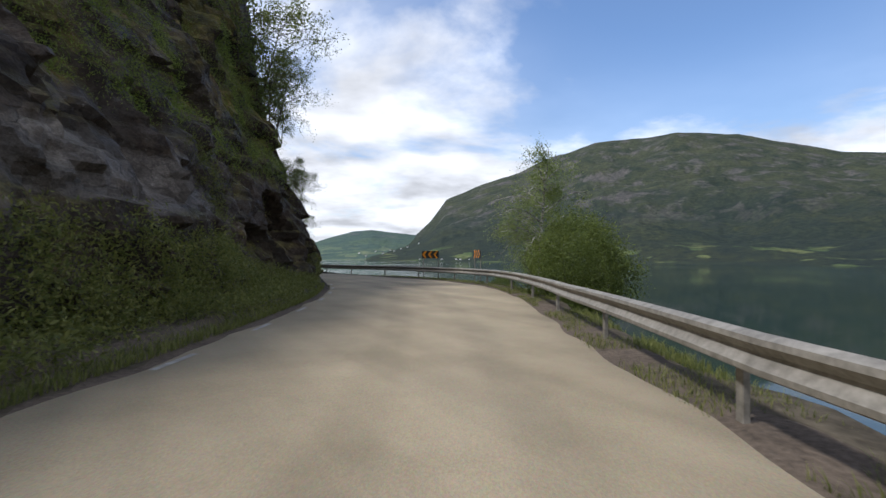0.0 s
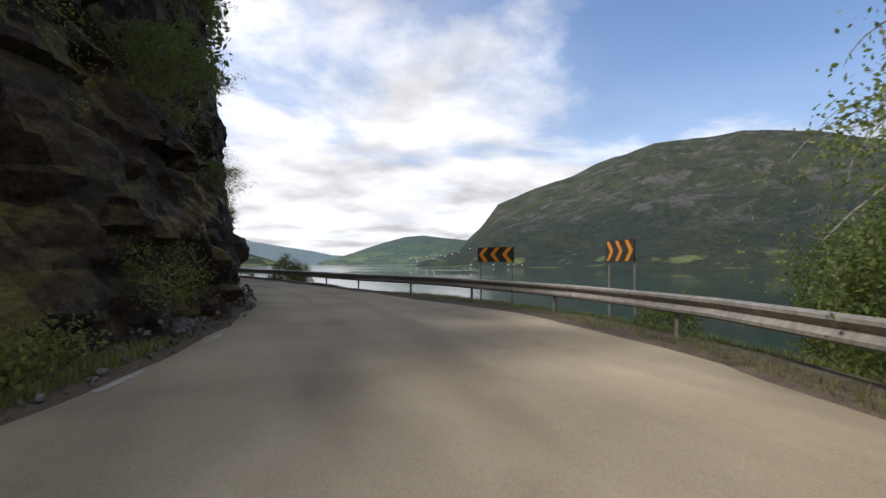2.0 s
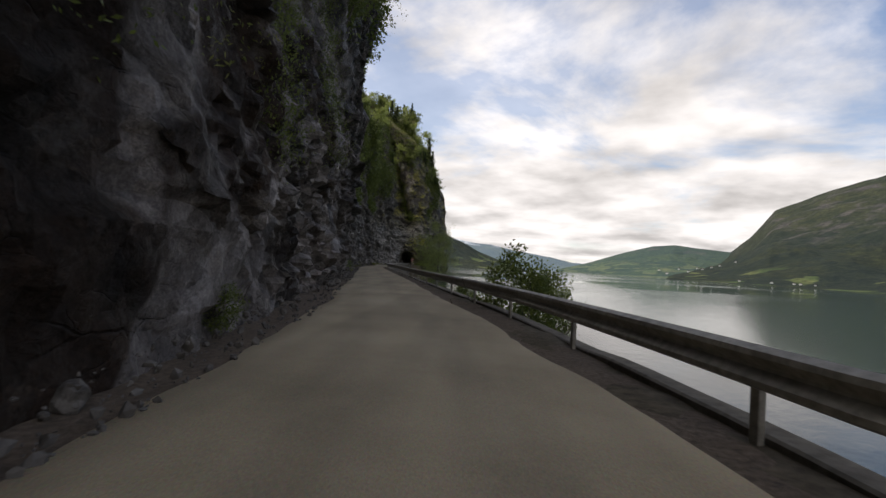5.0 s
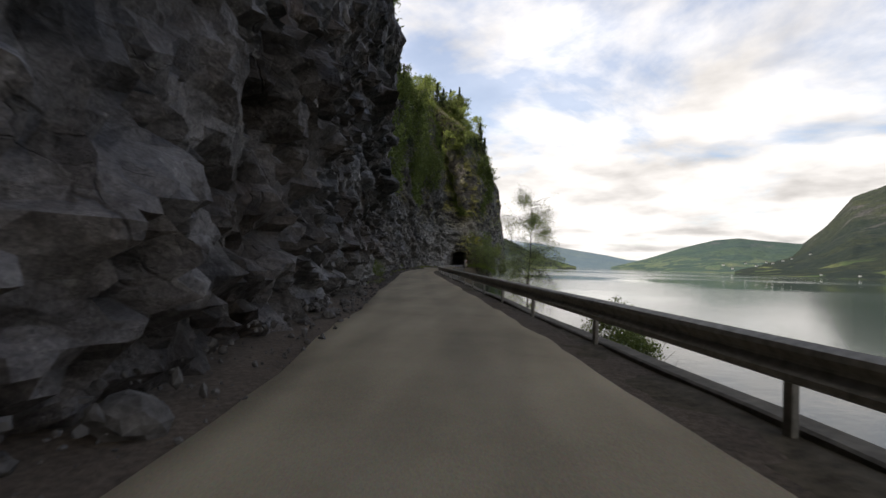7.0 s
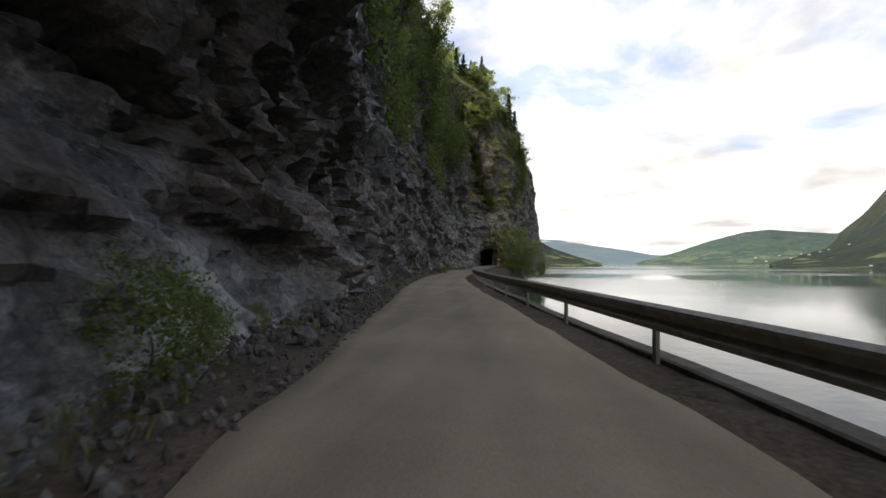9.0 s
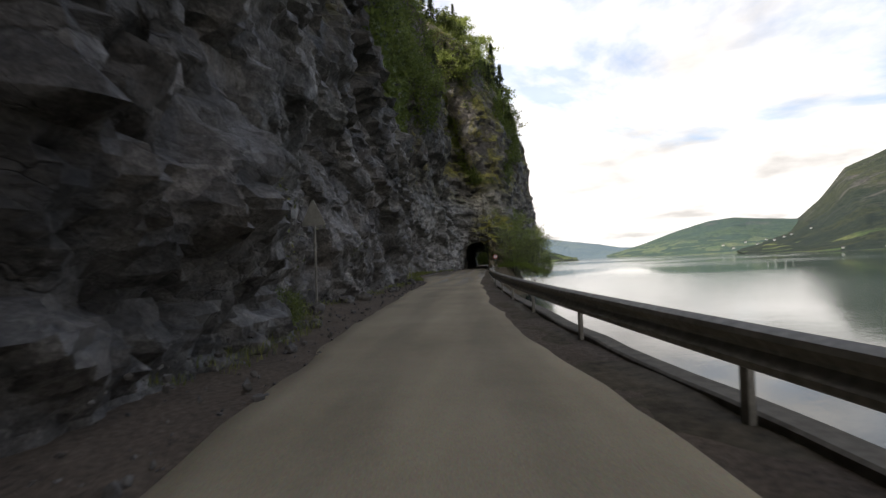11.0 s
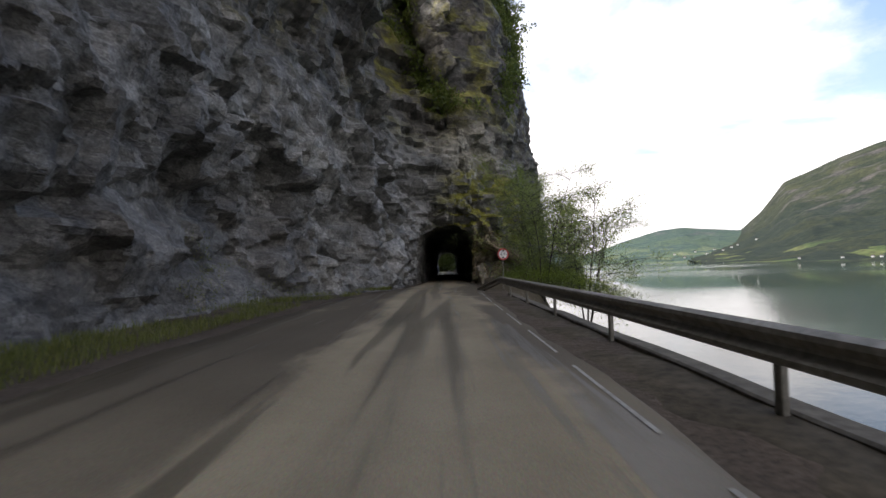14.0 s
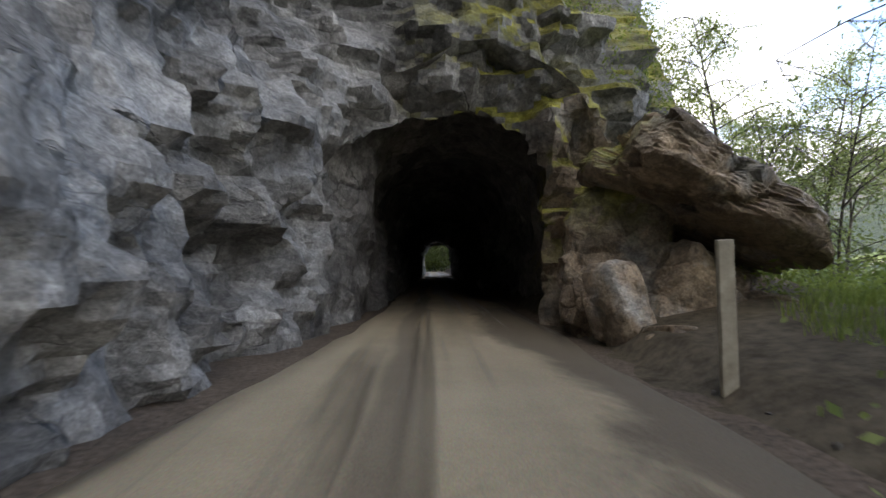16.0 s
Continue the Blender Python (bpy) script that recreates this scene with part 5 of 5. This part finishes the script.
def cliff_plants():
    rng = np.random.default_rng(3)
    out_of = lambda p, out, most: p + out * rng.uniform(0, most, (len(p), 1))
    # ferns and herbs at the foot before the bend
    s = rng.uniform(-6, 22, 4600)
    p, out = cliff_places(s, np.interp(s, [-6, 16, 22], [2.3, 1.6, 0.3]) * rng.random(4600) ** 1.3)
    low = [out_of(p, out, 0.4)]
    s = rng.uniform(-4, 23, 2200)
    a = road_left(s) - 0.4
    b = np.interp(s, CLIFF[:, 0], CLIFF[:, 1]) - 0.3
    low.append(at(s, b + (a - b) * rng.random(2200), 0.1 + 0.35 * rng.random(2200)))
    low = np.concatenate(low)
    low = low[fbm(low, 0.5, 2) > -0.35]
    half = rng.random(len(low)) < 0.5
    scatter_clumps("roadside_plants", "ferns and low herbs at the foot of the rock", low[half], 16, 0.13, 0.09, GRASS, 4, 0.4)
    scatter_clumps("roadside_herbs", "dry yellowish herbs at the foot of the rock", low[~half], 16, 0.14, 0.085, GRASS, 5, 0.3)
    # tufts that hang on the old rock before the bend
    s = rng.uniform(12, 30, 5200)
    p, out = cliff_places(s, 0.6 + 9 * rng.random(5200) ** 1.2)
    keep = fbm(p * (1, 1, 0.7), 0.42, 3) > 0.27 + 0.25 * np.clip((s - 24) / 6, 0, 1)
    scatter_clumps("rock_tufts", "yellowish grass and moss hanging on the old rock", out_of(p, out, 0.2)[keep], 18, 0.13, 0.085, GRASS, 27, 0.25)
    s = rng.uniform(9, 29, 5200)
    p, out = cliff_places(s, 4.6 + 6.5 * rng.random(5200))
    keep = fbm(p * (1, 1, 0.8), 0.33, 3) > -0.02
    scatter_clumps("shoulder_moss", "yellow-green moss and grass on the shoulder of the old rock", out_of(p, out, 0.12)[keep], 18, 0.15, 0.075, FRESH, 33, 0.3)
    # dark bushes and ferns rooted in the cracks after the bend
    s = rng.uniform(38, 60, 5000)
    p, out = cliff_places(s, 0.8 + 15 * rng.random(5000))
    keep = fbm(p * (1, 1, 0.7), 0.3, 3) > 0.3
    scatter_clumps("crack_plants", "ferns and small bushes rooted in cracks of the rock", out_of(p, out, 0.35)[keep], 24, 0.2, 0.075, LEAF, 28, 0.45)
    # shrubs on ledges, thick above the road near the tunnel
    s = 40 + 168 * rng.random(17000) ** 0.75
    lowest = np.interp(s, [40, 60, 100, 116, 160, 182, 190, 208], [9, 13, 20, 10, 12, 17, 28, 34])
    h = lowest + 42 * rng.random(17000) ** 1.6
    p, out = cliff_places(s, h)
    keep = fbm(p * (1, 1, 0.6), 0.13, 3) + np.interp(h - lowest, [0, 10], [-0.2, 0.45]) > 0.05
    scatter_clumps("cliff_shrubs", "bushes and grass clinging to the upper cliff", out_of(p, out, 0.6)[keep], 8, 0.36, 0.4, LEAF, 6)
    rows = np.flatnonzero((ROWS[:, 0] > 193) & (ROWS[:, 0] < 222))
    up = np.arange(CLIFF_POINTS.shape[1])
    high = up[(CLIFF_POINTS[len(ROWS) // 2, :, 2] > 15)]
    i, j = rng.choice(rows, 7000), rng.choice(high, 7000)
    p, out = CLIFF_POINTS[i, j], CLIFF_OUT[i]
    keep = fbm(p * (1, 1, 0.6), 0.13, 3) + np.interp(p[:, 2] + np.interp(ROWS[i, 0], [200, 206], [-9, 0]), [15, 34], [-0.35, 0.6]) > 0.0
    scatter_clumps("headland_shrubs", "green scrub on the rock above the tunnel", out_of(p, out, 0.6)[keep], 11, 0.38, 0.36, LEAF, 16)
    s = np.concatenate([rng.uniform(2, 60, 1500), rng.uniform(60, 195, 900)])
    h = np.concatenate([rng.uniform(3, 18, 1500), 0.2 + 2.4 * rng.random(900) ** 2])
    p, out = cliff_places(s, h)
    keep = fbm(p, 0.25, 2) > 0.18
    scatter_clumps("ledge_plants", "small herbs and grass tufts on rock ledges", out_of(p, out, 0.25)[keep & ((s < 58) | (s > 112)) & (s < 183)], 18, 0.16, 0.09, GRASS, 7, 0.3)
    # green mound beside the tunnel mouth
    s, lat = rng.uniform(187, 203, 2800), rng.uniform(3.8, 10.5, 2800)
    z = np.interp(lat, [3.6, 5, 7.5, 10.5], [0.35, 0.9, 0.7, -1.2]) * np.interp(s, [187, 193], [0.5, 1.0]) + 0.4 * rng.random(2800) ** 2
    keep = (lat > 5.2) | (s < 192)
    mound = [at(s, lat, z)[keep]]
    p, out = cliff_places(rng.uniform(198.6, 209, 2600), 0.5 + 10 * rng.random(2600) ** 1.3)
    mound.append(out_of(p, out, 0.45))
    scatter_clumps("mound_plants", "long grass and low shrubs beside the tunnel mouth", np.concatenate(mound), 11, 0.18, 0.11, FRESH, 9, 0.35)


cliff_plants()


def blades(name, label, roots, tall, mat, seed):
    rng = np.random.default_rng(seed)
    r = np.asarray(roots, float)
    n = len(r)
    az = rng.uniform(0, 2 * np.pi, n)
    side = np.stack([np.cos(az), np.sin(az), 0 * az], 1)
    bend = np.stack([-np.sin(az), np.cos(az), 0 * az], 1) * rng.uniform(0.1, 0.9, (n, 1))
    h = (tall * rng.uniform(0.4, 1.2, n))[:, None]
    w = 0.003 + 0.005 * rng.random((n, 1))
    up = np.array((0, 0, 1.0))
    v = np.stack([r - side * w, r + side * w, r + up * h * 0.6 + bend * h * 0.4 + side * w * 0.7, r + up * h + bend * h, r + up * h * 0.6 + bend * h * 0.4 - side * w * 0.7], 1).reshape(-1, 3)
    i = np.arange(n)[:, None] * 5
    f = [tuple(q) for q in (i + [0, 1, 2, 4]).tolist()] + [tuple(q) for q in (i + [4, 2, 3]).tolist()]
    return setting(name, (v, f), mat, label, "stuff", category="grass")


def verge_grass():
    rng = np.random.default_rng(12)
    roots = []
    for s0, s1, count in ((-5, 37, 42000), (186, 197, 14000)):
        s = rng.uniform(s0, s1, count)
        base = np.maximum(rail_at(s), road_right(s) + 0.4)
        lat = base + rng.uniform(-0.45 if s0 < 40 else 0.9, 1.3 if s0 < 40 else 5.5, count)
        keep = fbm(np.stack([s, lat, 0 * s], 1), 0.8, 2) > (-0.25 if s0 < 40 else 0.1)
        s, lat = s[keep], lat[keep]
        roots.append(at(s, lat, -0.05 - np.maximum(lat - rail_at(s) - 0.75, 0) * 0.9 if s0 < 40 else np.interp(lat, [3.6, 5, 7.5, 10.5], [0.3, 0.75, 0.5, -1.3])))
    mound = roots.pop()
    blades("mound_grass", "bright green grass on the bank by the tunnel", mound, 0.3, FRESH, 8)
    s = rng.uniform(-5, 25, 20000)
    a = road_left(s) - 0.1
    roots.append(at(s, a - 1.4 * rng.random(len(s)) ** 1.5, 0.02))
    s = rng.uniform(150, 188, 9000)
    lat = np.interp(s, CLIFF[:, 0], CLIFF[:, 1]) + rng.uniform(0.1, 1.5, len(s))
    keep = (fbm(np.stack([s, lat, 0 * s], 1), 0.5, 2) > 0.0) & (lat < road_left(s) - 0.15)
    roots.append(at(s[keep], lat[keep], 0.15))
    s = rng.uniform(148, 190, 20000)
    a, b = np.interp(s, CLIFF[:, 0], CLIFF[:, 1]) + 0.2, road_left(s) - 0.1
    lat = a + (b - a) * rng.random(len(s)) ** 0.8
    keep = (fbm(np.stack([s, lat, 0 * s], 1), 0.45, 2) > 0.12) & (b > a)
    blades("cutting_grass", "long green grass between the asphalt and the rock cutting", at(s[keep], lat[keep], 0.08), 0.21, GRASS, 14)
    s = rng.uniform(84, 150, 9000)
    lat = np.interp(s, CLIFF[:, 0], CLIFF[:, 1]) + 0.1 + 0.8 * rng.random(len(s)) ** 2
    keep = fbm(np.stack([s, lat, 0 * s], 1), 0.6, 2) > 0.1
    roots.append(at(s[keep], lat[keep], 0.12))
    blades("verge_grass", "dry green roadside grass", np.concatenate(roots), 0.15, GRASS, 2)


verge_grass()


# ---- loose stones ----
def stone_mesh(seed):
    bm = bmesh.new()
    bmesh.ops.create_icosphere(bm, subdivisions=2, radius=0.5)
    co = np.array([v.co[:] for v in bm.verts])
    k = 1 + 0.5 * facets(co * 1.7 + seed * 3.7, 0.8, 0.7)
    for v, q in zip(bm.verts, co * k[:, None] * (1.0, 0.8, 0.65)):
        v.co = q
    me = bpy.data.meshes.new("stone")
    bm.to_mesh(me)
    bm.free()
    me.materials.append(STONE)
    return me


def build_stones():
    rng = np.random.default_rng(19)
    kinds = [stone_mesh(k) for k in range(6)]
    for k in range(230):
        s = rng.choice([rng.uniform(60, 152), rng.uniform(86, 104), rng.uniform(5, 45), rng.uniform(186, 197)], p=[0.5, 0.25, 0.12, 0.13])
        i = int(np.argmin(np.abs(ROWS[:, 0] - s)))
        if s > 185:
            lat = rng.uniform(2.9, 5.0)
        else:
            lat = min(ROWS[i, 1] + rng.uniform(-0.3, 0.9) + 0.5 * rng.random() ** 4, road_left(s) - 0.35)
        size = 0.08 + 0.5 * rng.random() ** 4
        x, y, _ = at(s, lat)
        ob = tagged(new("stone", kinds[k % 6]), "broken grey rock lying at the cliff foot", "stone", "fallen stones")
        ob.matrix_world = pose(x, y, 0.02 + size * 0.2, rng.uniform(0, 30), rng.uniform(0, 30), rng.uniform(0, 360)) @ Matrix.Scale(size, 4)


build_stones()


def slab_rock():
    """The overhanging mossy block to the lake side of the tunnel mouth."""
    for s, lat, z, size, turn, tip in ((195.9, 4.35, 2.3, (3.25, 2.8, 0.9), 8, 31), (196.6, 3.3, 1.1, (1.5, 2.0, 3.0), 70, 6), (196.0, 4.3, 0.6, (1.9, 1.5, 1.7), 20, 24), (195.6, 5.5, 0.25, (1.8, 1.5, 0.9), 110, 10), (194.3, 3.2, 0.12, (0.8, 0.7, 0.5), 40, 0), (195.2, 2.85, 0.5, (0.6, 0.9, 1.5), 15, -12)):
        bm = bmesh.new()
        bmesh.ops.create_icosphere(bm, subdivisions=5, radius=0.5)
        co = np.array([v.co[:] for v in bm.verts])
        co = co / (np.abs(co) ** 5).sum(1)[:, None] ** 0.2 * 0.5
        w = co * size
        k = 1 + 0.26 * facets(w * 0.8 + s + lat, 0.9, 0.9, 60) + 0.1 * facets(w + s, 0.36, 0.9, 60)
        for v, q in zip(bm.verts, co * k[:, None] * size):
            v.co = q
        me = bpy.data.meshes.new("boulder")
        bm.to_mesh(me)
        bm.free()
        me.materials.append(ROCK)
        ob = tagged(new("boulder", me), "large angular boulder with moss on top", "boulder", "boulders by the tunnel")
        x, y, _ = at(s, lat)
        ob.matrix_world = pose(x, y, z, -8, 0, heading(s)) @ pose(0, 0, 0, 0, tip, 0) @ pose(0, 0, 0, 0, 0, turn)


slab_rock()


# ---- far shore ----
def house(x, y, z, turn, wall, roof):
    h = thing("house", "small farmhouse far across the lake", "house", pose(x, y, z, 0, 0, turn), "houses on the far shore")
    part("wall", box(-5, 5, -4, 4, -1, 5), wall, h)
    v = [(-5.4, -4.5, 5), (5.4, -4.5, 5), (5.4, 4.5, 5), (-5.4, 4.5, 5), (-5.4, 0, 8.6), (5.4, 0, 8.6)]
    part("roof", (np.array(v), [(0, 1, 5, 4), (2, 3, 4, 5), (1, 2, 5), (3, 0, 4), (3, 2, 1, 0)]), roof, h)
    return h


def far_houses():
    rng = np.random.default_rng(5)
    for az in (-3.0, -3.5, -4.6, -1.2, 1.5):
        a = radians(az)
        r = float(np.interp(az, *NEAR_SHORE)) + 22
        house(ORIGIN[0] - math.sin(a) * r, ORIGIN[1] + math.cos(a) * r, WATER_Z + 4, rng.uniform(0, 180), HOUSE_WHITE, HOUSE_ROOF).scale = (0.28, 0.28, 0.28)


    # a village in the fields at the end of the lake
    for az, up in ((2.2, 60), (3.0, 20), (3.6, 95), (4.3, 40), (5.1, 15), (5.6, 80), (6.4, 30), (7.3, 60), (8.4, 20), (9.2, 45)):
        a, r = radians(az), 1600 + up * 3.2
        x, y = ORIGIN[0] - math.sin(a) * r, ORIGIN[1] + math.cos(a) * r
        hit, place, _, _, _, _ = scene.ray_cast(bpy.context.evaluated_depsgraph_get(), (x, y, 900), (0, 0, -1))
        house(x, y, place.z if hit else WATER_Z + 6, rng.uniform(0, 180), HOUSE_WHITE, HOUSE_ROOF).scale = (0.6, 0.6, 0.6)


far_houses()


def rubble():
    """Small broken rock in a band between the asphalt and the cliff."""
    rng = np.random.default_rng(23)
    bm = bmesh.new()
    bmesh.ops.create_icosphere(bm, subdivisions=1, radius=0.5)
    co = np.array([v.co[:] for v in bm.verts])
    bm.verts.index_update()
    fa = np.array([tuple(v.index for v in f.verts) for f in bm.faces])
    bm.free()
    vs, fs = [], []
    for k in range(5200):
        s = rng.choice([rng.uniform(42, 152), rng.uniform(84, 106), rng.uniform(186, 197), rng.uniform(20, 46)], p=[0.55, 0.25, 0.1, 0.1])
        if s > 185:
            lat, up = rng.uniform(2.5, 5.5), 0.05
        else:
            foot = float(np.interp(s, CLIFF[:, 0], CLIFF[:, 1]))
            w = rng.random() ** 1.4
            lat = foot + 0.35 + (road_left(s) - 0.15 - foot) * w * 0.9
            up = 0.35 * (1 - w) ** 2
        size = 0.02 + 0.11 * rng.random() ** 4
        q = co * (1 + rng.uniform(-0.45, 0.45, (len(co), 1))) * size * rng.uniform(0.6, 1.3, 3)
        a = rng.uniform(0, 6.3)
        q = q @ np.array([[math.cos(a), -math.sin(a), 0], [math.sin(a), math.cos(a), 0], [0, 0, 1]])
        vs.append(q + at(s, lat, up + size * 0.15))
        fs.append(fa + k * len(co))
    setting("rubble", (np.concatenate(vs), np.concatenate(fs)), STONE, "broken grey stones at the cliff foot", "stuff", category="rubble")


rubble()
